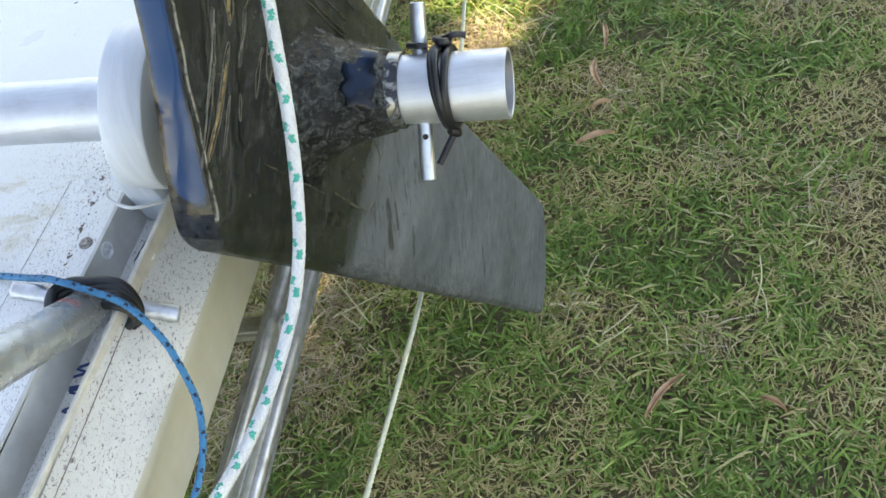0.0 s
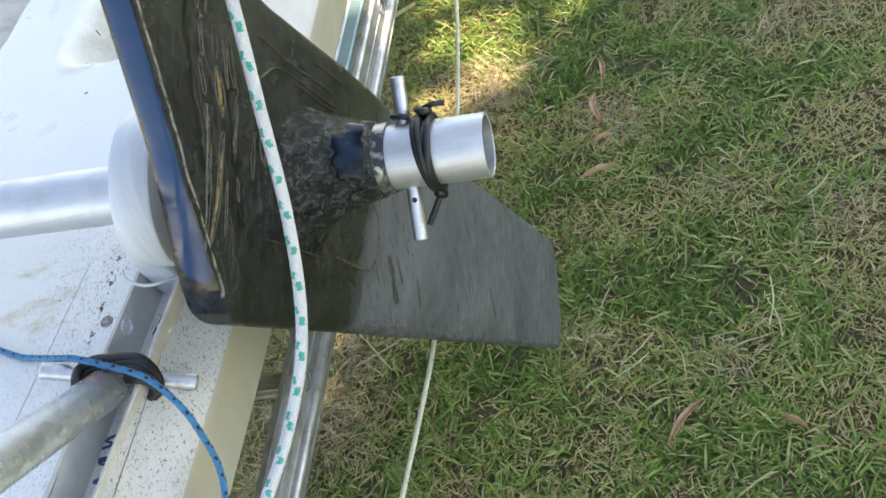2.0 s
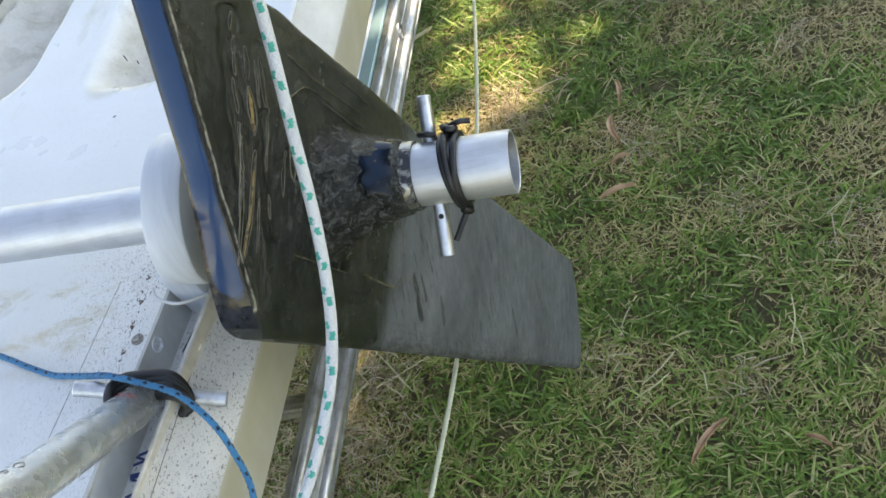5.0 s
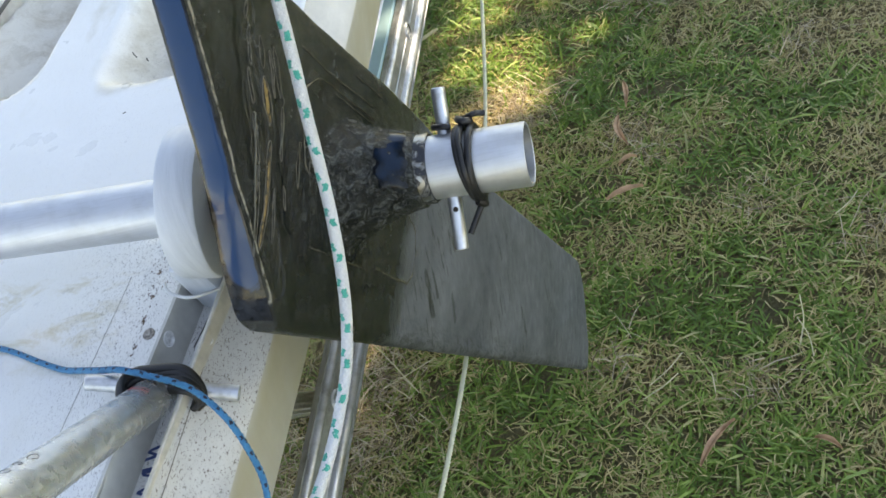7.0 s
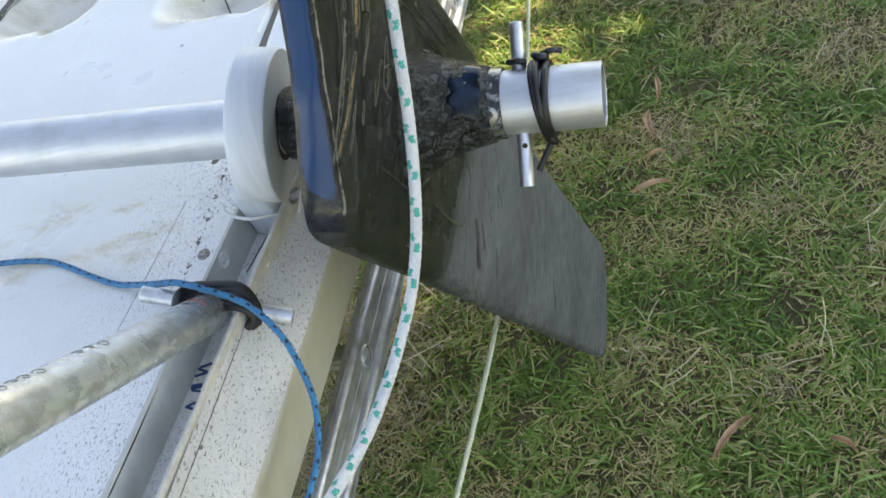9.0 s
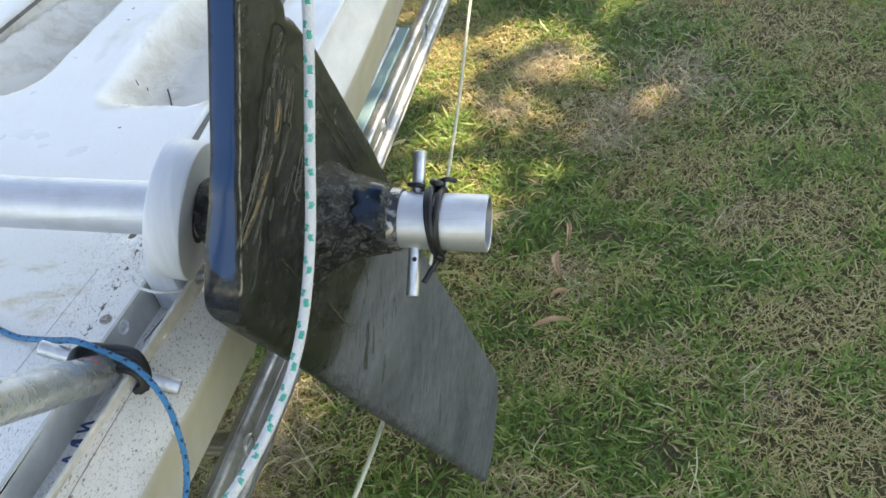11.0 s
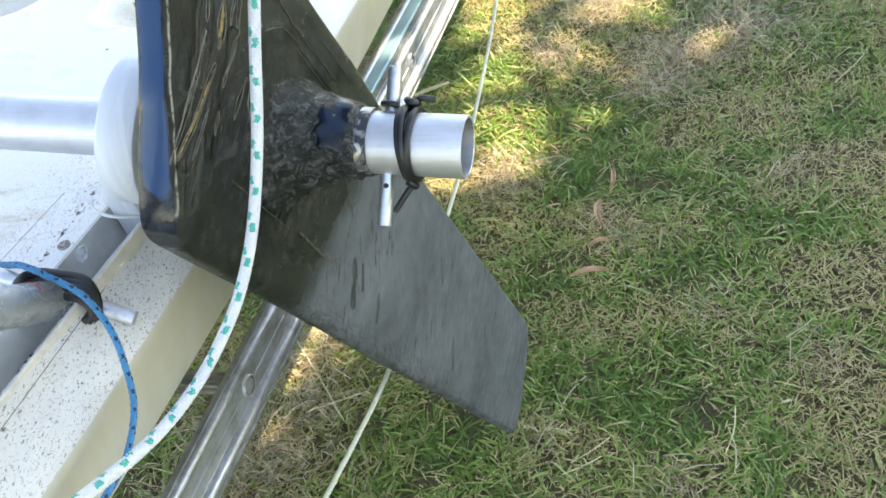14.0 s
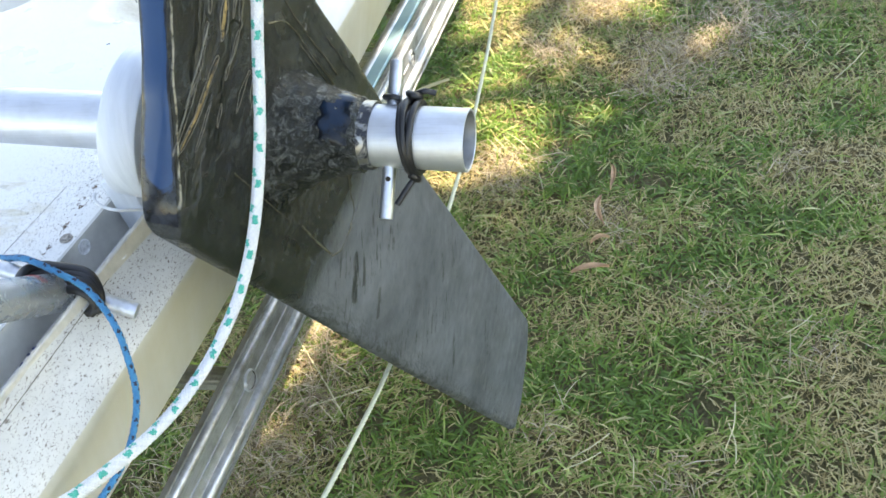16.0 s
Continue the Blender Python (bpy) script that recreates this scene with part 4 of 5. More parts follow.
for k, (a, b, w) in enumerate((((-0.155, 0.058), (-0.149, 0.036), 0.0028), ((-0.140, 0.058), (-0.136, 0.038), 0.0030), ((-0.126, 0.056), (-0.116, 0.026), 0.0026), ((-0.152, 0.034), (-0.145, 0.014), 0.0024), ((-0.145, 0.010), (-0.138, -0.020), 0.0026), ((-0.159, 0.072), (-0.158, 0.060), 0.0020), ((-0.136, 0.034), (-0.126, 0.006), 0.0046), ((-0.124, -0.002), (-0.129, -0.070), 0.0044), ((-0.105, -0.026), (-0.101, -0.041), 0.0020), ((-0.081, 0.025), (-0.073, -0.016), 0.0040), ((-0.138, -0.020), (-0.134, -0.074), 0.0020), ((-0.113, 0.022), (-0.109, -0.012), 0.0022), ((-0.131, 0.052), (-0.123, 0.024), 0.0018), ((-0.090, 0.006), (-0.086, -0.024), 0.0020), ((-0.117, -0.030), (-0.116, -0.064), 0.0018))):
    peel_loop(a, b, w, 0.00038 if k % 3 else 0.00055, k * 1.7)


def wood_patch(a, b, width, seed):
    """A sliver of bare wood inside a ring, slightly sunk at its ragged edge."""
    a, b = np.array(a), np.array(b)
    d = b - a
    side = np.array((-d[1], d[0])) / np.hypot(*d)
    rows = []
    for t in np.linspace(0, 1, 30):
        w = width * max(0.04, math.sin(math.pi * t)) ** 0.6 * (0.8 + 0.5 * noise.noise(Vector((t * 9, seed, 0))))
        c = a + d * t + side * 0.0012 * noise.noise(Vector((t * 5, seed, 3)))
        rows.append([on_board(*(c + side * w * f), 0.0006 - 0.0012 * abs(f) ** 4) for f in (-1, -0.6, -0.2, 0.2, 0.6, 1)])
    hang(finish("bare_wood", grid_mesh("bare_wood", np.array(rows), closed=False), WOOD, None, "golden bare wood where the resin has peeled", 60))


wood_patch((-0.136, 0.032), (-0.126, 0.008), 0.0028, 1.0)
wood_patch((-0.124, -0.006), (-0.129, -0.068), 0.0022, 5.0)

PATCH_P = Vector((0, 0.72, 0.69))
PATCH_P = (PATCH_P - AU * PATCH_P.dot(AU)).normalized()
PATCH_F = -AU.cross(PATCH_P) if AU.cross(PATCH_P).z < 0 else AU.cross(PATCH_P)
rows = []
for i in range(13):
    a = 0.15 + 1.95 * i / 12
    d = PATCH_P * math.cos(a) + PATCH_F * math.sin(a)
    inner = -0.0625 + 0.0090 * noise.noise(Vector((i * 0.9, 0, 7)))
    outer = -0.0345 + 0.0020 * noise.noise(Vector((i * 0.8, 3, 7)))
    sink = 0.004 * (i in (0, 12))
    row = []
    for j in range(6):
        sx = inner + (outer - inner) * j / 5
        r = 0.0270 + (0.0335 - 0.0270) * (sx + 0.0355) / (0.0355 - 0.0600) + 0.0009 - 0.004 * (j in (0, 5)) - sink
        row.append(tuple(on_axis(sx) + d * (r + 0.0016 * noise.noise(Vector((a * 6, sx * 300, 2))))))
    rows.append(row)
tape = grid_mesh("tape_patch", np.array(rows), closed=False)
# painted blue reflection fills the patch's middle, its rim stays black
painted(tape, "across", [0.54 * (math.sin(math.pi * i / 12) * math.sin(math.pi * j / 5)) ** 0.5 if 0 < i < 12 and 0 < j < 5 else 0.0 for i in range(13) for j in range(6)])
onto(collar, finish("tape_patch", tape, TAPE, None, "smooth shiny tape patch, blue sky reflection painted in", 50))

# ---- locking pin through the beam end ----
PIN = Vector((0, 0.72, 0.69))
PIN = (PIN - AU * PIN.dot(AU)).normalized()
FACE = AU.cross(PIN) * -1
if FACE.z < 0:
    FACE = -FACE
pin_at = on_axis(-0.0145)
locking_pin = thing("locking_pin", tuple(pin_at), "scuffed aluminium locking pin through the beam end", "pin")
rod = lathe("rod", [(-0.0600, 0.0002), (-0.0600, 0.0045), (-0.0594, 0.0051), (0.0542, 0.0051), (0.0548, 0.0045), (0.0548, 0.0002)], pin_at, PIN, ROD_ALU, sides=32)
under(locking_pin, rod)
hole_at = pin_at - PIN * 0.031 + FACE * 0.0047 + AU * 0.001
# small dark disc on the surface stands for the shaded hole
onto(rod, lathe("cross_hole", [(0.0, 0.0002), (0.0, 0.0019), (0.0009, 0.0019), (0.0009, 0.0012), (0.0004, 0.0010), (0.0004, 0.0002)], hole_at, FACE, DARK, sides=16))


def wound(theta, s, r):
    return tuple(on_axis(s) + (PIN * math.cos(theta) + FACE * math.sin(theta)) * r)


lash = thing("rubber_lashing", tuple(on_axis(0.002)), "black rubber cord lashed round the beam end and pin", "cord")
turns = (
    [(-0.7, -0.003), (0.0, -0.0045), (0.8, -0.0040), (1.6, -0.0015), (2.4, 0.0015), (3.0, 0.0030), (3.9, 0.004), (4.8, 0.002), (5.6, -0.001)],
    [(-0.7, 0.006), (0.0, 0.0060), (0.8, 0.0055), (1.6, 0.0050), (2.4, 0.0055), (3.0, 0.0070), (3.9, 0.007), (4.8, 0.006), (5.6, 0.006)],
    [(-0.4, -0.0005), (0.3, -0.0015), (1.0, -0.001), (1.8, 0.0015), (2.6, 0.0040), (3.1, 0.0055), (4.0, 0.005), (5.0, 0.002)],
)
for k, turn in enumerate(turns):
    under(lash, sweep("cord_turn", [wound(a, s, 0.0252 + 0.0009 * (k == 2)) for a, s in turn], 0.0026, RUBBER, sides=10, step=0.002))
under(lash, sweep("knot", [wound(0.15, 0.004, 0.027), wound(-0.1, -0.001, 0.030), wound(0.1, -0.003, 0.031), wound(0.3, 0.002, 0.030), wound(0.1, 0.005, 0.029), wound(-0.2, 0.001, 0.028)], 0.0027, RUBBER, sides=10, step=0.0015))
under(lash, sweep("knot_tail", [wound(0.0, 0.001, 0.031), wound(0.1, 0.008, 0.033), wound(0.0, 0.012, 0.033), wound(-0.05, 0.0155, 0.0325)], 0.0021, RUBBER, sides=10, step=0.0015))
under(lash, sweep("knot", [wound(3.0, 0.0035, 0.0275), wound(3.3, 0.006, 0.029), wound(3.0, 0.008, 0.030), wound(2.8, 0.004, 0.029)], 0.0027, RUBBER, sides=10, step=0.0015))
tail0 = on_axis(0.0065) - PIN * 0.028 + FACE * 0.004
under(lash, sweep("knot_tail", [tuple(tail0), tuple(tail0 - PIN * 0.008 - AU * 0.004 + FACE * 0.003), tuple(tail0 - PIN * 0.021 - AU * 0.011 + FACE * 0.004)], 0.0023, RUBBER, sides=10, step=0.0015))
under(lash, sweep("pin_loop", [tuple(pin_at + PIN * 0.0265 + FACE * 0.006 + AU * 0.006), tuple(pin_at + PIN * 0.0275 + FACE * 0.0075), tuple(pin_at + PIN * 0.028 - AU * 0.0072), tuple(pin_at + PIN * 0.0275 - FACE * 0.007)], 0.0022, RUBBER, sides=10, step=0.0015))

# ---- weathered tube, its rod and black strap ----
T0 = Vector((-0.3955, 0.2810, 1.1185))
TU = Vector((0.18, -0.69, 0.70)).normalized()
stay = thing("tube_stay", tuple(T0), "weathered grey aluminium tube with red pencil marks above deck", "tube")
tube = lathe("tube", [(0.0, 0.0130), (0.0, 0.0140), (0.0008, 0.0145), (0.455, 0.0145), (0.4558, 0.0140), (0.4558, 0.0130), (0.0, 0.0130)], T0, TU, TUBE_ALU, sides=48, closed=True)
under(stay, tube)
TF = (Vector((0.0, 0.0, 1.6)) - T0 - TU * 0.1)
TF = (TF - TU * TF.dot(TU)).normalized()
TS = TU.cross(TF)


def on_tube(s, a, r=0.0147):
    return T0 + TU * s + (TF * math.cos(a) + TS * math.sin(a)) * r


for s in (0.031, 0.0345):
    onto(tube, sweep("pencil_ring", [tuple(on_tube(s + 0.002 * math.sin(a * 1.3), a)) for a in np.linspace(0.3, 1.3, 8)], 0.00020, REDINK, sides=6, step=0.002))
for s, a, w in ((0.1655, 0.82, 1.0), (0.1760, 1.00, 0.55), (0.1868, 1.04, 0.8), (0.2259, 0.92, 1.0), (0.2363, 1.02, 0.8), (0.2440, 1.10, 0.6), (0.2560, 0.95, 0.9), (0.268, 0.95, 0.7)):
    onto(tube, sweep("stamped_ring", [tuple(on_tube(s + 0.0034 * w * math.cos(v), a + 0.20 * math.sin(v), 0.01450)) for v in np.linspace(0.3, 5.9, 10)], 0.00032, GREYINK, sides=6, step=0.001))
onto(tube, lathe("rivet", [(-0.001, 0.0026), (0.0006, 0.0026), (0.0016, 0.0018), (0.0020, 0.0003)], on_tube(0.010, 0.0, 0.0144), on_tube(0.010, 0.0, 1.0) - on_tube(0.010, 0.0, 0.0), STEEL, sides=14))

RL, RR = Vector((-0.440, 0.2835, 1.1455)), Vector((-0.345, 0.2870, 1.0915))
cross_rod = lathe("cross_rod", [(0.0, 0.0002), (0.0, 0.0052), (0.0008, 0.0060), ((RR - RL).length - 0.0008, 0.0060), ((RR - RL).length, 0.0052), ((RR - RL).length, 0.0002)], RL, RR - RL, ROD_ALU, sides=28)
tagged(cross_rod, "scuffed aluminium rod through the foot of the tube", "rod")
strap = thing("rubber_strap", tuple((RL + RR) / 2), "black rubber strap binding the rod to the tube foot", "strap")
for k, w in enumerate((0.0038, 0.0040, 0.0042, 0.0042, 0.0040)):
    dy, dz = -0.0036 * k, -0.0030 * k
    pts = [(-0.4050, 0.2660 - dy * 0.6, 1.1420 + dz), (-0.4085, 0.2730 + dy * 0.3, 1.1425 + dz), (-0.4095, 0.2830 + dy, 1.1410 + dz), (-0.4040, 0.2905 + dy, 1.1375 + dz), (-0.3950, 0.2920 + dy, 1.1350 + dz), (-0.3810, 0.2925 + dy, 1.1325 + dz * 0.5), (-0.3700, 0.2915 + dy, 1.1285 + dz * 0.15), (-0.3635, 0.2865 + dy * 0.7, 1.1225 + dz * 0.15), (-0.3605 - 0.0004 * k, 0.2795 + dy * 0.4, 1.1150 + dz * 0.2), (-0.3620 - 0.0018 * k, 0.2710 + dy * 0.1, 1.1095)]
    under(strap, sweep("strap_turn", pts, w, RUBBER, sides=12, step=0.002, flat=0.75))


# ---- ropes ----
def rope(name, points, radius, yarn, tracer, label, pairs=12, pitch=0.030, gap=0.0225, step=0.0008):
    """Braided line: strands wind both ways and pass over and under each other."""
    root = thing(name, points[len(points) // 2], label, "rope")
    line, u = spline(points, step)
    t, a, b = frames(line)
    w = radius * math.pi / pairs * 0.74
    groups = {"braid": [], "fleck_braid": []}
    for hand in (1, -1):
        for i in range(pairs):
            ang = hand * 2 * math.pi * u / pitch + 2 * math.pi * i / pairs
            over = np.cos(pairs * (2 * math.pi * u / pitch) + (0 if hand > 0 else math.pi) + math.pi * i)
            r = radius - w * 0.45 + over * w * 0.60
            c = line + r[:, None] * (np.cos(ang)[:, None] * a + np.sin(ang)[:, None] * b)
            radial = np.cos(ang)[:, None] * a + np.sin(ang)[:, None] * b
            tt = np.gradient(c, axis=0)
            tt /= np.linalg.norm(tt, axis=1)[:, None]
            sidew = np.cross(tt, radial)
            ring = np.stack([c + sidew * w, c + radial * w * 0.62, c - sidew * w, c - radial * w * 0.5], 1)
            # tracer stitches lie in staggered pairs on both sides of the line
            turn = (ang / (2 * math.pi) * 6) % 6
            column = np.floor(turn)
            lit = (column % 3 < 2) & (((u / gap) + 0.30 * (column % 3) + 0.5 * (column > 2.5)) % 1.0 < 0.235)
            cuts = np.concatenate(([0], np.flatnonzero(np.diff(lit.astype(int))) + 1, [len(u) - 1]))
            for a0, b0 in zip(cuts, cuts[1:]):
                if b0 > a0:
                    groups["fleck_braid" if lit[a0] else "braid"].append(ring[a0:b0 + 1])
    for key, rings in groups.items():
        verts, faces, base = [], [], 0
        for ring in rings:
            n = len(ring)
            verts.append(ring.reshape(-1, 3))
            k = np.arange(n - 1)[:, None] * 4
            j = np.arange(4)[None, :]
            f = np.stack([k + j, k + (j + 1) % 4, k + 4 + (j + 1) % 4, k + 4 + j], -1).reshape(-1, 4)
            faces.append(f + base)
            base += n * 4
        me = bpy.data.meshes.new(key)
        me.from_pydata(np.concatenate(verts).tolist(), [], np.concatenate(faces).tolist())
        ob = finish(key, me, yarn if key == "braid" else tracer, None, "" if key == "braid" else "fleck yarns", 89)
        under(root, tagged(ob, kind="stuff"))
    under(root, sweep("core", points, radius * 0.66, yarn, sides=8))
    return root


rope("white_rope", [(-0.208, 0.392, 1.418), (-0.200, 0.425, 1.385), (-0.200, 0.418, 1.350), (-0.202, 0.392, 1.312), (-0.206, 0.360, 1.268), (-0.211, 0.326, 1.219), (-0.218, 0.292, 1.178), (-0.226, 0.262, 1.152), (-0.236, 0.234, 1.136), (-0.243, 0.205, 1.131), (-0.247, 0.170, 1.138), (-0.249, 0.130, 1.158), (-0.250, 0.085, 1.19), (-0.255, 0.03, 1.25), (-0.275, -0.02, 1.35), (-0.305, -0.042, 1.44)],
     0.0035, WHITE_YARN, GREEN_YARN, "white braided rope with green flecks, looped from the leeboard")
rope("blue_rope", [(-0.90, 0.400, 1.124), (-0.74, 0.372, 1.125), (-0.640, 0.3525, 1.1245), (-0.595, 0.3490, 1.1240), (-0.566, 0.3455, 1.1230), (-0.543, 0.3370, 1.1228), (-0.516, 0.3245, 1.1228), (-0.488, 0.3130, 1.1230), (-0.464, 0.3060, 1.1280), (-0.438, 0.2975, 1.1365), (-0.410, 0.288, 1.147), (-0.385, 0.281, 1.143), (-0.358, 0.273, 1.132), (-0.336, 0.256, 1.118), (-0.326, 0.240, 1.100), (-0.321, 0.222, 1.079), (-0.319, 0.195, 1.066), (-0.320, 0.165, 1.064), (-0.324, 0.12, 1.074), (-0.333, 0.06, 1.098), (-0.350, 0.0, 1.125), (-0.40, -0.07, 1.150), (-0.50, -0.15, 1.150)],
     0.0022, BLUE_YARN, BLACK_YARN, "thin blue braided cord with black flecks, draped over the deck edge", 8, 0.018, 0.0125, 0.0006)


def laid_line(name, points, radius, mat, label, strands=4, pitch=0.022):
    root = thing(name, points[0], label, "rope")
    line, u = spline(points, 0.004)
    t, a, b = frames(line)
    for i in range(strands):
        ang = 2 * math.pi * u / pitch + 2 * math.pi * i / strands
        c = line + radius * 0.5 * (np.cos(ang)[:, None] * a + np.sin(ang)[:, None] * b)
        th = np.linspace(0, 2 * math.pi, 6, endpoint=False)
        rings = c[:, None, :] + radius * 0.56 * (np.cos(th)[None, :, None] * a[:, None, :] + np.sin(th)[None, :, None] * b[:, None, :])
        under(root, finish("strand", grid_mesh("strand", rings), mat, None, "", 60))
    return root


laid_line("cream_cord", [(-0.415, -0.62, 1.10), (-0.362, -0.30, 0.965), (-0.350, 0.0, 0.825), (-0.346, 0.20, 0.748), (-0.343, 0.33, 0.706), (-0.340, 0.45, 0.669), (-0.337, 0.55, 0.645), (-0.329, 0.70, 0.632), (-0.320, 0.88, 0.633), (-0.316, 1.07, 0.648), (-0.315, 1.34, 0.697), (-0.325, 1.80, 0.80), (-0.385, 2.30, 0.93)], 0.0031, CREAM_YARN, "pale cream cord slung slack along the hull side")


# ---- ladder under the hull ----
def stile_x(y):
    return -0.484 + 0.05 * (y - 0.3)


def stile_z(y):
    return 0.727 - 0.05 * (y - 0.3)


STILE = [(0, 0.046), (0.0045, 0.046), (0.0045, 0.0440), (0.0012, 0.0425), (0.0012, 0.0385)]
STILE += [(0.0012 + 0.0075 * math.sin(a), 0.0305 + 0.0080 * math.cos(a)) for a in np.linspace(0.15, math.pi - 0.15, 9)]
STILE += [(0.0012, 0.0220), (0.0008, 0.0030), (-0.0004, 0.0022), (-0.0004, -0.0008), (0.0008, -0.0016), (0.0012, -0.0180)]
STILE += [(0.0012 + 0.0085 * math.sin(a), -0.0285 + 0.0100 * math.cos(a)) for a in np.linspace(0.15, math.pi - 0.15, 9)]
STILE += [(0.0012, -0.0390), (0.0014, -0.0420), (0.0045, -0.0435), (0.0045, -0.046), (0, -0.046), (-0.0028, -0.046), (-0.0028, 0.046)]
LADDER_W = 0.40
ladder = thing("ladder", (stile_x(0.6), 0.6, stile_z(0.6)), "aluminium extension ladder with ribbed rungs carrying the hull", "ladder")
for side in (1, -1):
    rings = np.array([[(stile_x(y) - (LADDER_W if side < 0 else 0) + side * dx, y, stile_z(y) + dz) for dx, dz in STILE] for y in np.linspace(-1.1, 3.05, 12)])
    under(ladder, finish("stile", grid_mesh("stile", rings), LADDER_ALU, None, "", 30))
y = -0.90
while y < 2.8:
    x, z = stile_x(y), stile_z(y)
    ring = []
    m = basis((1, -0.05, 0))
    rad = [0.0150 * (1 + 0.045 * math.cos(a * 14)) for a in np.linspace(0, 2 * math.pi, 84, endpoint=False)]
    prof = [Vector((r * math.cos(a), r * math.sin(a) * 0.8, 0)) for r, a in zip(rad, np.linspace(0, 2 * math.pi, 84, endpoint=False))]
    ends = (Vector((x - LADDER_W + 0.003, y + 0.0, z)), Vector((x - 0.002, y, z)))
    rung = finish("rung", grid_mesh("rung", np.array([[tuple(e + m @ p) for p in prof] for e in ends])), LADDER_ALU, None, "ribbed rung", 50)
    under(ladder, rung)
    onto(rung, lathe("rung_end", [(-0.002, 0.0140), (0.0022, 0.0140), (0.0036, 0.0131), (0.0032, 0.0120), (-0.004, 0.0114), (-0.060, 0.0112), (-0.060, 0.0003)], (x + 0.0003, y, z), (1, -0.05, 0), LADDER_ALU, sides=32, closed=True))
    # bore lined in dark colour to paint its inner shade
    onto(rung, lathe("rung_bore", [(0.0016, 0.0118), (-0.006, 0.0112), (-0.058, 0.0110), (-0.058, 0.0003)], (x + 0.0003, y, z), (1, -0.05, 0), DARK, None, "open rung end, its shade painted dark", 28, closed=True))
    y += 0.345
fly = thing("fly_section_rail", (stile_x(1.0) - 0.02, 1.0, stile_z(1.0) + 0.04), "aluminium rail with a pale teal strip nested beside the ladder stile", "rail")
y0, y1 = 0.62, 1.44
under(fly, sweep("rail_tube", [(stile_x(y) - 0.0335, y, stile_z(y) + 0.044) for y in (y0, 0.9, 1.2, y1)], 0.0095, LADDER_ALU, sides=20, step=0.05))
rings = np.array([[(stile_x(y) + dx, y, stile_z(y) + dz) for dx, dz in ((-0.026, 0.0480), (-0.0255, 0.0500), (-0.0065, 0.0500), (-0.006, 0.0480), (-0.006, 0.0430), (-0.026, 0.0430))] for y in (y0, 1.0, y1)])
under(fly, finish("teal_strip", grid_mesh("teal_strip", rings), TEAL, None, "pale teal plastic strip"))


# ---- trestles that carry the ladder, out of sight below the hull ----
def trestle(y):
    z = stile_z(y) - 0.046
    root = thing("trestle", (-0.68, y, 0), "rough timber trestle under the ladder", "trestle", "trestles")
    under(root, part("top_rail", box(bmesh.new(), (0.80, 0.09, 0.045), Matrix.Translation((-0.68, y, z - 0.0225)), 0.003), TIMBER))
    for sx in (-1, 1):
        for sy in (-1, 1):
            a, b = Vector((-0.68 + sx * 0.30, y + sy * 0.02, z - 0.045)), Vector((-0.68 + sx * 0.36, y + sy * 0.11, 0.0))
            m = Matrix.Translation((a + b) / 2) @ basis(b - a).to_4x4()
            under(root, part("leg", box(bmesh.new(), (0.045, 0.07, (a - b).length), m, 0.003), TIMBER))
    return root


trestle(-0.74)
trestle(2.92)


# ---- lawn ----
def waves(x, y, scale, seed):
    """Smooth random field in 0..1."""
    rng = np.random.default_rng(seed)
    v = np.zeros_like(x)
    amp = 0.0
    for o in range(4):
        for i in range(5):
            a = rng.uniform(0, 2 * math.pi)
            k = scale * 2 ** o * rng.uniform(0.7, 1.4)
            v += np.sin((x * math.cos(a) + y * math.sin(a)) * k + rng.uniform(0, 6.28)) / 2 ** (o * 0.6)
            amp += 0.5 / 4 ** (o * 0.6)
    return 0.5 + 0.5 * np.tanh(v / math.sqrt(amp) * 0.9)


def ground_z(x, y):
    return 0.012 * (waves(x, y, 2.2, 3) - 0.5) + 0.006 * (waves(x, y, 9.0, 4) - 0.5)


def lawn_sheet():
    n = np.linspace(-1, 1, 181)
    c = np.sign(n) * (np.abs(n) * 2.6 + np.abs(n) ** 9 * 400)
    X, Y = np.meshgrid(c, c + 1.4, indexing="ij")
    Z = np.where(np.hypot(X, Y - 1.4) < 8, ground_z(X, Y), 0)
    me = grid_mesh("ground", np.stack([X, Y, Z], -1), closed=False)
    ob = finish("ground", me, SOIL, None, "", 180)
    return tagged(ob, "thatchy soil of a patchy mown lawn", "ground", kind="structure")


lawn_sheet()


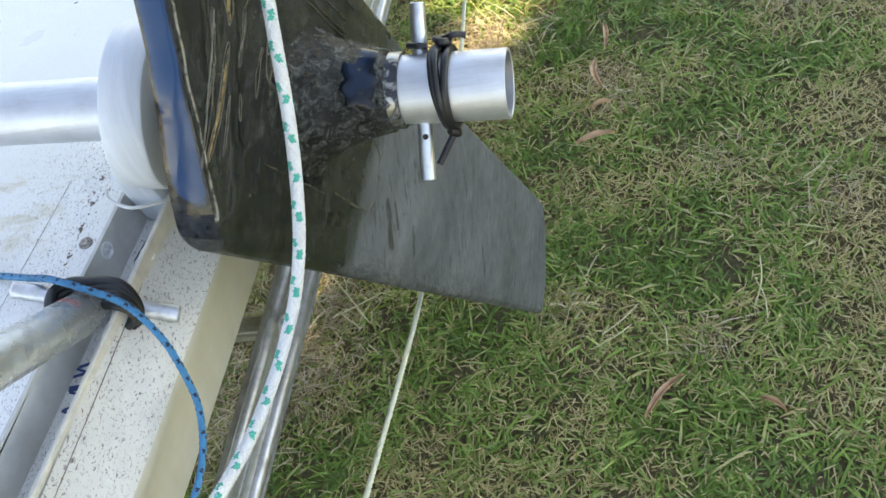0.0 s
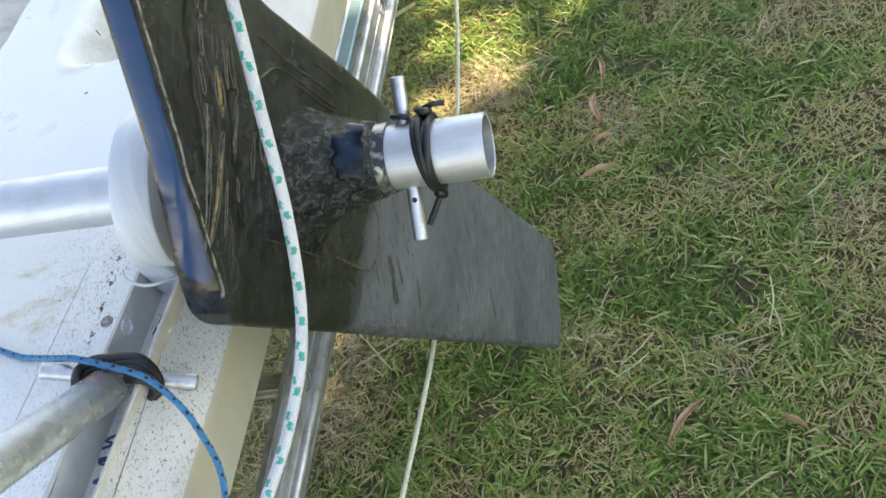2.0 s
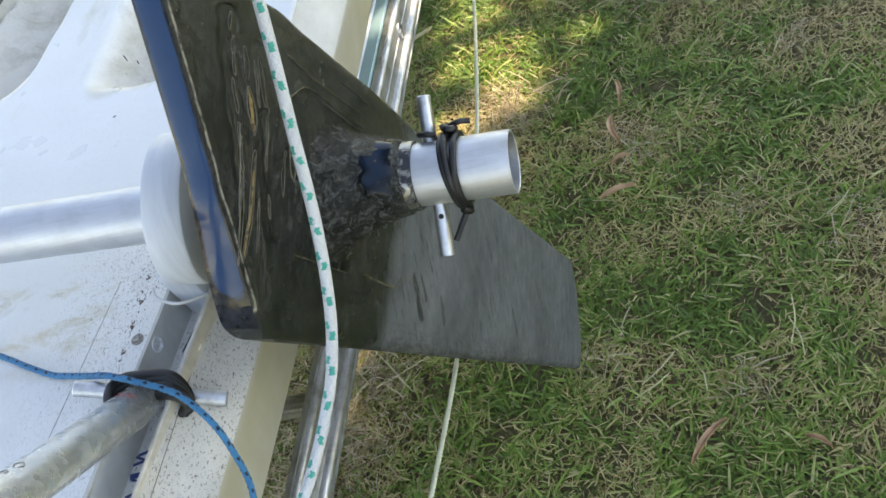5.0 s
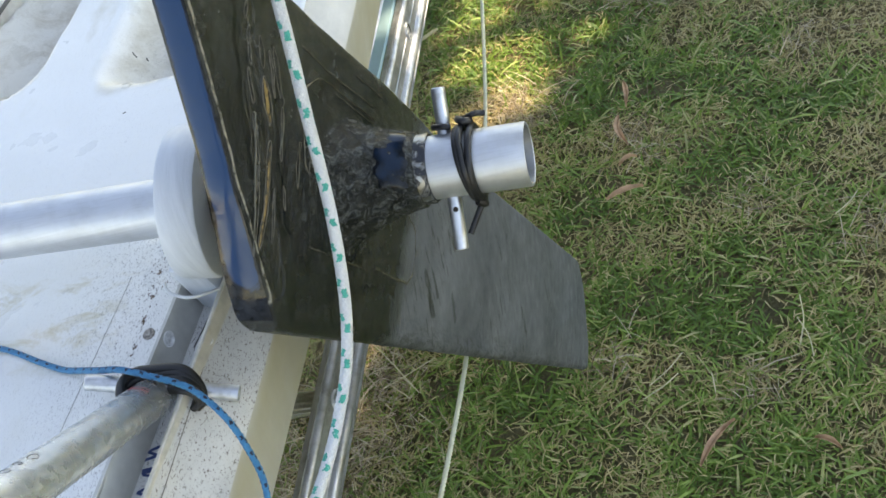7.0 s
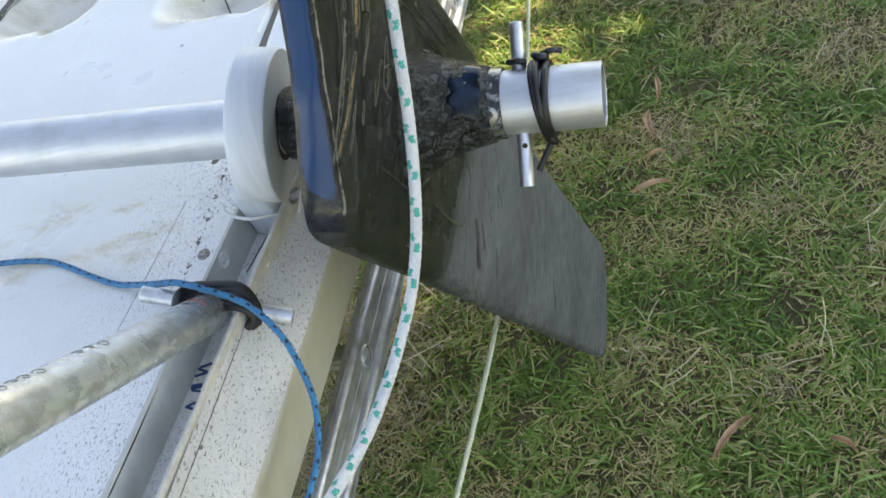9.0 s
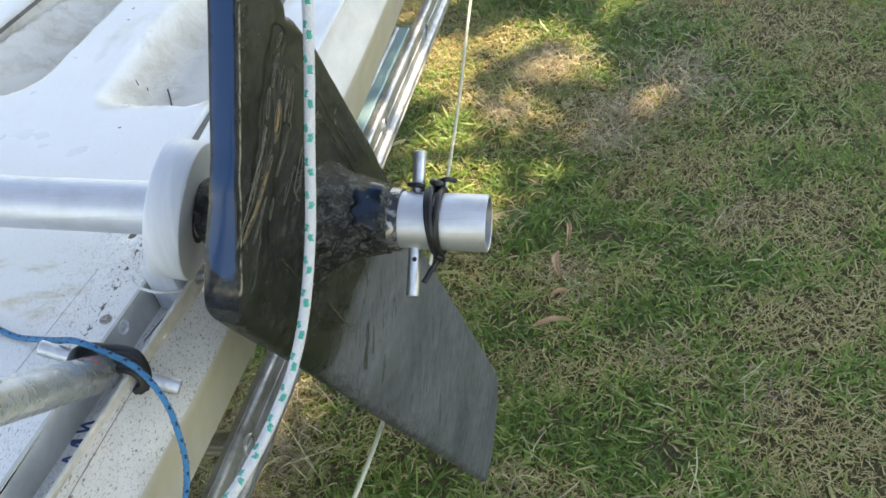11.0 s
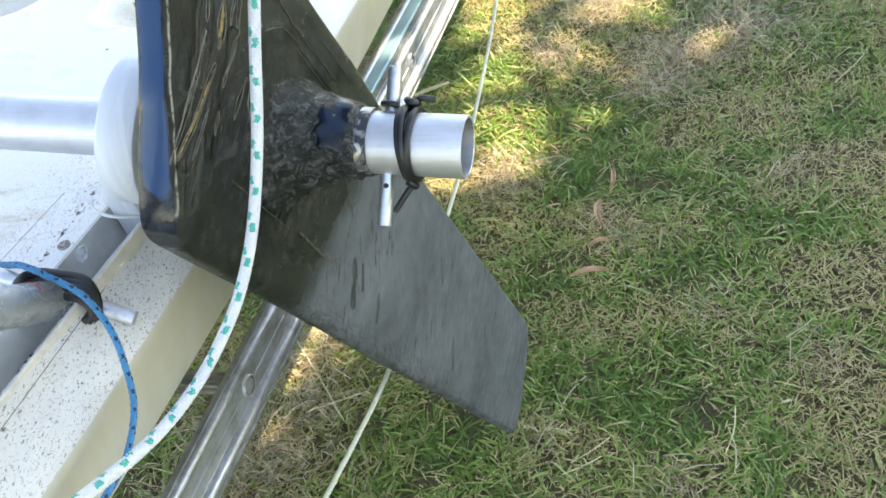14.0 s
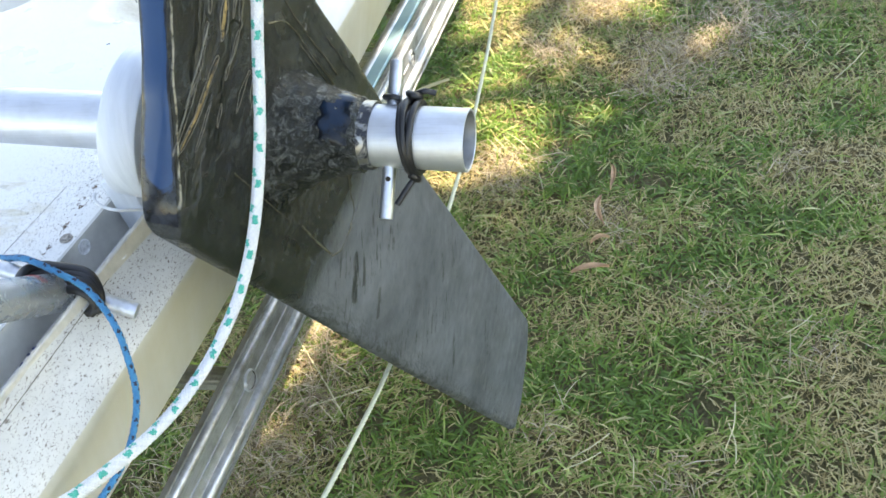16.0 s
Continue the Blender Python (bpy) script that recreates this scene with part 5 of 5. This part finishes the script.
def blades(name, n, area, length, width, rise, bend, material, label, seed, keep=None, lift=0.0, tuft=1, spread=0.0):
    """A field of curved tapered blades."""
    rng = np.random.default_rng(seed)
    x = rng.uniform(area[0], area[1], n)
    y = rng.uniform(area[2], area[3], n)
    if keep is not None:
        ok = rng.uniform(0, 1, n) < keep(x, y)
        x, y = x[ok], y[ok]
    head = rng.uniform(0, 2 * math.pi, len(x) * tuft)
    size = np.repeat(rng.uniform(0.65, 1.25, len(x)), tuft)
    if tuft > 1:
        # blades fan out from the heart of each tuft
        out = np.abs(rng.normal(0, spread, len(x) * tuft)) * size
        x = np.repeat(x, tuft) + np.cos(head) * out
        y = np.repeat(y, tuft) + np.sin(head) * out
        head = head + rng.normal(0, 0.7, len(x))
    n = len(x)
    el = np.radians(rng.uniform(*rise, n))
    drop = np.radians(rng.uniform(*bend, n))
    swing = rng.normal(0, 0.18, n)
    L = rng.uniform(*length, n) * rng.uniform(0.7, 1.0, n) * size
    W = rng.uniform(*width, n) * 0.5
    z = ground_z(x, y) + rng.uniform(0, 1, n) * lift - 0.002
    P = np.stack([x, y, z], 1)
    verts = []
    taper = (0.75, 1.0, 0.72, 0.0)
    for k in range(4):
        sx, sy = -np.sin(head + swing * k / 3), np.cos(head + swing * k / 3)
        side = np.stack([sx, sy, 0.25 * np.sin(head * 3)], 1) * (W * taper[k])[:, None]
        if k < 3:
            verts += [P + side, P - side]
        else:
            verts.append(P)
        e = el - drop * (k + 0.5) / 3
        step = np.stack([np.cos(head + swing * k / 3) * np.cos(e), np.sin(head + swing * k / 3) * np.cos(e), np.sin(e)], 1) * (L / 3)[:, None]
        P = P + step
        P[:, 2] = np.maximum(P[:, 2], z + 0.001 + rng.uniform(0, 0.006, n))
    V = np.stack(verts, 1).reshape(-1, 3).astype(np.float32)
    b = (np.arange(n) * 7)[:, None]
    loops = np.concatenate([b + np.array([[0, 1, 3, 2]]), b + np.array([[2, 3, 5, 4]]), b + np.array([[4, 5, 6]])], 1).astype(np.int32).ravel()
    sizes = np.tile(np.array([4, 4, 3], np.int32), n)
    starts = np.concatenate(([0], np.cumsum(sizes)[:-1])).astype(np.int32)
    me = bpy.data.meshes.new(name)
    me.vertices.add(len(V))
    me.vertices.foreach_set("co", V.ravel())
    me.loops.add(len(loops))
    me.loops.foreach_set("vertex_index", loops)
    me.polygons.add(len(sizes))
    me.polygons.foreach_set("loop_start", starts)
    me.update(calc_edges=True)
    me.polygons.foreach_set("use_smooth", [True] * len(sizes))
    if material is GREEN:
        me.attributes.new("lush", "FLOAT", "POINT").data.foreach_set("value", np.repeat(lush(x, y), 7).astype(np.float32))
    me.materials.append(material)
    return tagged(new(name, me), label, "grass", kind="stuff")


NEAR = (-1.4, 1.1, 0.25, 3.0)


LUSH = ((-0.3, 1.6), (0.28, 1.53), (0.13, 1.48), (-0.26, 1.27), (-0.33, 1.14), (-0.12, 1.02), (0.02, 1.09), (0.01, 0.96), (0.15, 1.09), (-0.43, 0.83), (-0.33, 1.36), (0.35, 1.79), (0.15, 0.87), (0.35, 2.04), (-0.18, 1.77), (-0.48, 0.82), (-0.52, 0.68), (-0.60, 0.80), (-0.55, 0.75), (-0.42, 0.70), (-0.36, 0.62), (-0.62, 0.68), (-0.46, 0.60), (-0.40, 0.77), (-0.08, 0.93))
BARE = ((0.03, 1.97), (-0.39, 2.11), (-0.17, 1.47), (-0.16, 1.32), (-0.48, 1.57), (0.01, 1.68), (0.25, 1.65), (0.25, 1.08), (-0.27, 0.88), (-0.21, 0.76), (0.04, 1.2), (0.09, 0.83), (0.24, 0.88), (0.31, 1.28), (-0.02, 0.78), (-0.12, 1.95), (-0.24, 0.67), (-0.06, 0.76), (0.09, 0.72), (-0.14, 0.84), (0.18, 0.95), (0.2, 0.66), (0.3, 0.6), (0.1, 0.61))


def lush(x, y):
    """1 where the lawn grows thick and green, 0 where it is worn and dry."""
    # right side is drier, and paler straw there also paints in brighter light
    v = 0.56 + 0.85 * (waves(x, y, 9.0, 11) - 0.5) - 0.18 * smooth_step(0.05, 0.42, x)
    for spots, sign in ((LUSH, 0.42), (BARE, -0.36)):
        near = np.zeros_like(x)
        for cx, cy in spots:
            near = np.maximum(near, np.exp(-((x - cx) ** 2 + (y - cy) ** 2) / 0.075 ** 2))
        v = v + sign * near
    return np.clip(v, 0, 1)


def green_keep(x, y):
    return np.clip(0.12 + 1.05 * lush(x, y), 0.08, 1) * smooth_step(0.12, 0.5, waves(x, y, 34.0, 51))


def straw_keep(x, y):
    return np.clip(1.15 - 1.1 * lush(x, y), 0.10, 1)


def hay_keep(x, y):
    v = np.zeros_like(x)
    for cx, cy, r in ((-0.17, 1.42, 0.06), (0.25, 1.08, 0.05), (-0.27, 0.88, 0.045), (0.20, 1.62, 0.05), (0.04, 1.20, 0.04), (-0.02, 0.78, 0.05)):
        v = np.maximum(v, 0.35 * np.exp(-((x - cx) ** 2 + (y - cy) ** 2) / r ** 2))
    for cx, cy, r in ((-0.80, 1.02, 0.10), (-0.84, 0.80, 0.12), (-0.78, 0.90, 0.08), (-0.93, 0.66, 0.10), (-0.47, 1.62, 0.07), (-0.02, 2.08, 0.10), (0.10, 2.2, 0.12), (-0.28, 2.36, 0.10), (-0.1, 1.95, 0.07), (-0.39, 2.10, 0.06)):
        v = np.maximum(v, np.exp(-((x - cx) ** 2 + (y - cy) ** 2) / r ** 2))
    return v


blades("green_grass", 27000, NEAR, (0.014, 0.056), (0.0022, 0.0050), (5, 62), (5, 70), GREEN, "mown green lawn grass, patchy and uneven", 21, green_keep, tuft=9, spread=0.022)
blades("dry_grass", 150000, NEAR, (0.006, 0.042), (0.0012, 0.0031), (0, 30), (0, 40), STRAW, "dry straw-coloured lawn clippings between the grass", 22, straw_keep, 0.012)
blades("thatch_clump", 60000, (-1.15, 0.35, 0.45, 2.6), (0.03, 0.10), (0.0010, 0.0024), (5, 65), (20, 120), HAY, "brown tufts of dead matted grass", 23, hay_keep, 0.03)
blades("broad_grass", 9000, NEAR, (0.035, 0.09), (0.0034, 0.0058), (5, 45), (10, 70), BROAD, "scattered long broad blades in the lawn", 25, lambda x, y: np.clip(0.15 + 0.8 * lush(x, y), 0, 1), 0.006)
blades("far_grass", 9000, (-5.0, 5.0, -3.5, 6.5), (0.04, 0.09), (0.006, 0.013), (15, 70), (10, 90), GREEN, "green lawn grass further off", 24, lambda x, y: 1.0 - ((x > NEAR[0]) & (x < NEAR[1]) & (y > NEAR[2]) & (y < NEAR[3])), tuft=12, spread=0.05)


# ---- fallen leaves ----
def dead_leaf(a, b, width, curl, mat=DEADLEAF, label="curled brown dead gum leaf lying on the lawn"):
    a, b = Vector((*a, 0.042)), Vector((*b, 0.047))
    d = b - a
    L = d.length
    side = Vector((-d.y, d.x, 0)).normalized()
    rows = []
    for i in range(15):
        t = i / 14
        w = width * (math.sin(math.pi * min(1, t * 0.96 + 0.02)) ** 0.8) * (1.1 - 0.35 * t) + 0.0006
        mid = a + d * t + side * curl * math.sin(math.pi * t) + Vector((0, 0, 0.008 * math.sin(math.pi * t)))
        rows.append([tuple(mid + side * w * k + Vector((0, 0, 0.006 * abs(k) ** 1.5 + zz))) for k, zz in ((-1, 0), (-0.5, 0), (0, -0.0008), (0.5, 0), (1, 0), (1, -0.0006), (0, -0.0016), (-1, -0.0006))])
    me = grid_mesh("dead_leaf", np.array(rows))
    return tagged(finish("dead_leaf", me, mat, None, "", 60), label, "leaf", "fallen leaves")


for a, b, w, c in (((-0.246, 1.250), (-0.163, 1.264), 0.008, 0.0015), ((-0.200, 1.490), (-0.186, 1.390), 0.0075, -0.012), ((-0.183, 1.595), (-0.181, 1.505), 0.006, 0.006), ((-0.212, 1.338), (-0.170, 1.352), 0.0055, 0.003), ((-0.125, 0.625), (-0.055, 0.703), 0.0062, 0.006), ((0.067, 0.655), (0.106, 0.626), 0.005, 0.004)):
    dead_leaf(a, b, w, c)
dead_leaf((-0.762, 1.918), (-0.668, 1.965), 0.006, -0.012, PALELEAF, "long bleached straw-coloured leaf lying on the lawn")


# ---- long dry stalks lying on the lawn ----
for a, b in (((0.337, 1.907), (0.414, 2.017)), ((-0.198, 0.796), (-0.13, 0.855)), ((0.077, 0.836), (0.095, 0.939)), ((-0.838, 1.049), (-0.667, 0.852)), ((-0.75, 0.874), (-0.634, 0.929)), ((0.193, 1.109), (0.241, 1.153)), ((0.082, 0.894), (0.095, 0.809)), ((-0.21, 0.771), (-0.143, 0.813))):
    m = ((a[0] + b[0]) / 2 + 0.006, (a[1] + b[1]) / 2 - 0.005)
    stalk = sweep("dry_stalk", [(*a, 0.036), (*m, 0.046), (*b, 0.038)], 0.0011, PALELEAF, sides=6, step=0.01)
    tagged(stalk, "long dry straw-coloured grass stalk on the lawn", "stalk", "dry stalks")


# ---- the tree that shades the boat ----
def shade_tree():
    top = Vector((-0.25, 0.75, 0)) + sun_way * (5.4 / sun_way.z)
    root = thing("shade_tree", (top.x - 0.6, top.y + 0.5, 0), "leafy garden tree shading the boat", "tree")
    base = root.location.copy()
    under(root, sweep("trunk", [tuple(base), tuple(base + Vector((0.05, -0.1, 1.5))), tuple(base + Vector((0.3, -0.25, 3.0))), tuple(top + Vector((0, 0, 0.3)))], 0.13, BARK, sides=14, step=0.2))
    rng = np.random.default_rng(8)
    for i in range(9):
        a = i * 0.7
        tip = top + Vector((math.cos(a) * 2.0, math.sin(a) * 2.0, rng.uniform(-0.2, 0.7)))
        root_at = base + Vector((0.3, -0.25, 3.0)) + Vector((0, 0, 0.15 * i))
        under(root, sweep("limb", [tuple(root_at), tuple((root_at + tip) / 2 + Vector((0, 0, 0.35))), tuple(tip)], 0.035, BARK, sides=8, step=0.2))
    n = 54000
    c = rng.normal(0, 1, (420, 3))
    c /= np.linalg.norm(c, axis=1)[:, None]
    c *= rng.uniform(0.1, 1, (420, 1)) ** 0.45
    c = c * np.array((2.7, 2.9, 0.9))
    pos = c[rng.integers(0, 420, n)] + rng.normal(0, 0.26, (n, 3)) * np.array((1, 1, 0.7)) + np.array(top)
    d = rng.normal(0, 1, (n, 3))
    d /= np.linalg.norm(d, axis=1)[:, None]
    s = np.cross(d, rng.normal(0, 1, (n, 3)))
    s /= np.linalg.norm(s, axis=1)[:, None]
    L, w = rng.uniform(0.09, 0.16, (n, 1)), rng.uniform(0.022, 0.042, (n, 1))
    # gaps that let the sun through to the lawn beyond the bow
    mid = pos + d * L * 0.5
    g = mid - np.array(sun_way)[None, :] * (mid[:, 2:3] / sun_way.z)
    gx, gy = g[:, 0], g[:, 1]
    open_a = smooth_step(-0.98, -0.80, gx) * smooth_step(-0.40, -0.52, gx - 0.38 * (gy - 1.6)) * smooth_step(1.45, 1.6, gy) * smooth_step(3.2, 2.9, gy)
    open_c = smooth_step(-0.62, -0.50, gx) * smooth_step(0.22, 0.10, gx) * smooth_step(1.93, 2.02, gy) * smooth_step(2.9, 2.7, gy)
    gap = np.maximum(open_a * (waves(gx, gy, 14.0, 31) > 0.54), open_c * (waves(gx, gy, 16.0, 37) > 0.76))
    for x, y, r in ((-0.26, 2.33, 0.03), (-0.33, 2.33, 0.03), (-0.59, 2.31, 0.04), (-0.67, 2.35, 0.03), (-0.54, 2.22, 0.03), (-0.51, 2.36, 0.03), (0.01, 2.08, 0.02), (0.03, 2.15, 0.01), (-0.24, 1.855, 0.02), (-0.30, 1.86, 0.015), (-0.66, 1.93, 0.03), (-0.60, 1.87, 0.02), (-0.51, 1.81, 0.025), (-0.44, 1.76, 0.02), (-0.38, 1.745, 0.015), (-0.45, 1.66, 0.025), (-0.39, 1.64, 0.015), (-0.48, 1.58, 0.02), (-0.33, 1.59, 0.01), (-0.31, 1.70, 0.015), (-0.525, 1.73, 0.02), (-0.82, 1.09, 0.05), (-0.72, 1.03, 0.015), (-0.84, 0.95, 0.05), (-0.90, 0.82, 0.05), (-0.74, 0.80, 0.0), (-0.60, 1.92, 0.05), (-0.55, 1.86, 0.04), (-0.63, 1.80, 0.03), (-0.65, 2.28, 0.04), (-0.66, 2.40, 0.05), (-0.57, 2.40, 0.03), (-0.43, 2.55, 0.06), (-0.35, 2.57, 0.06), (-0.25, 2.53, 0.05), (-0.60, 2.12, 0.02), (0.30, 2.75, 0.06), (0.1, 2.9, 0.06), (-0.1, 2.75, 0.04)):
        gap = np.maximum(gap, np.hypot(gx - x, gy - y) < r + 0.042 + 0.02 * np.sin(gx * 60 + gy * 45))
    keep = gap < 0.5
    pos, d, s, L, w = pos[keep], d[keep], s[keep], L[keep], w[keep]
    n = len(pos)
    V = np.stack([pos, pos + d * L * 0.45 + s * w, pos + d * L, pos + d * L * 0.45 - s * w], 1).reshape(-1, 3)
    F = (np.arange(n) * 4)[:, None] + np.arange(4)[None, :]
    me = bpy.data.meshes.new("crown")
    me.from_pydata(V.tolist(), [], F.tolist())
    crown = finish("crown", me, CANOPY, None, "", 0)
    under(root, crown)


shade_tree()
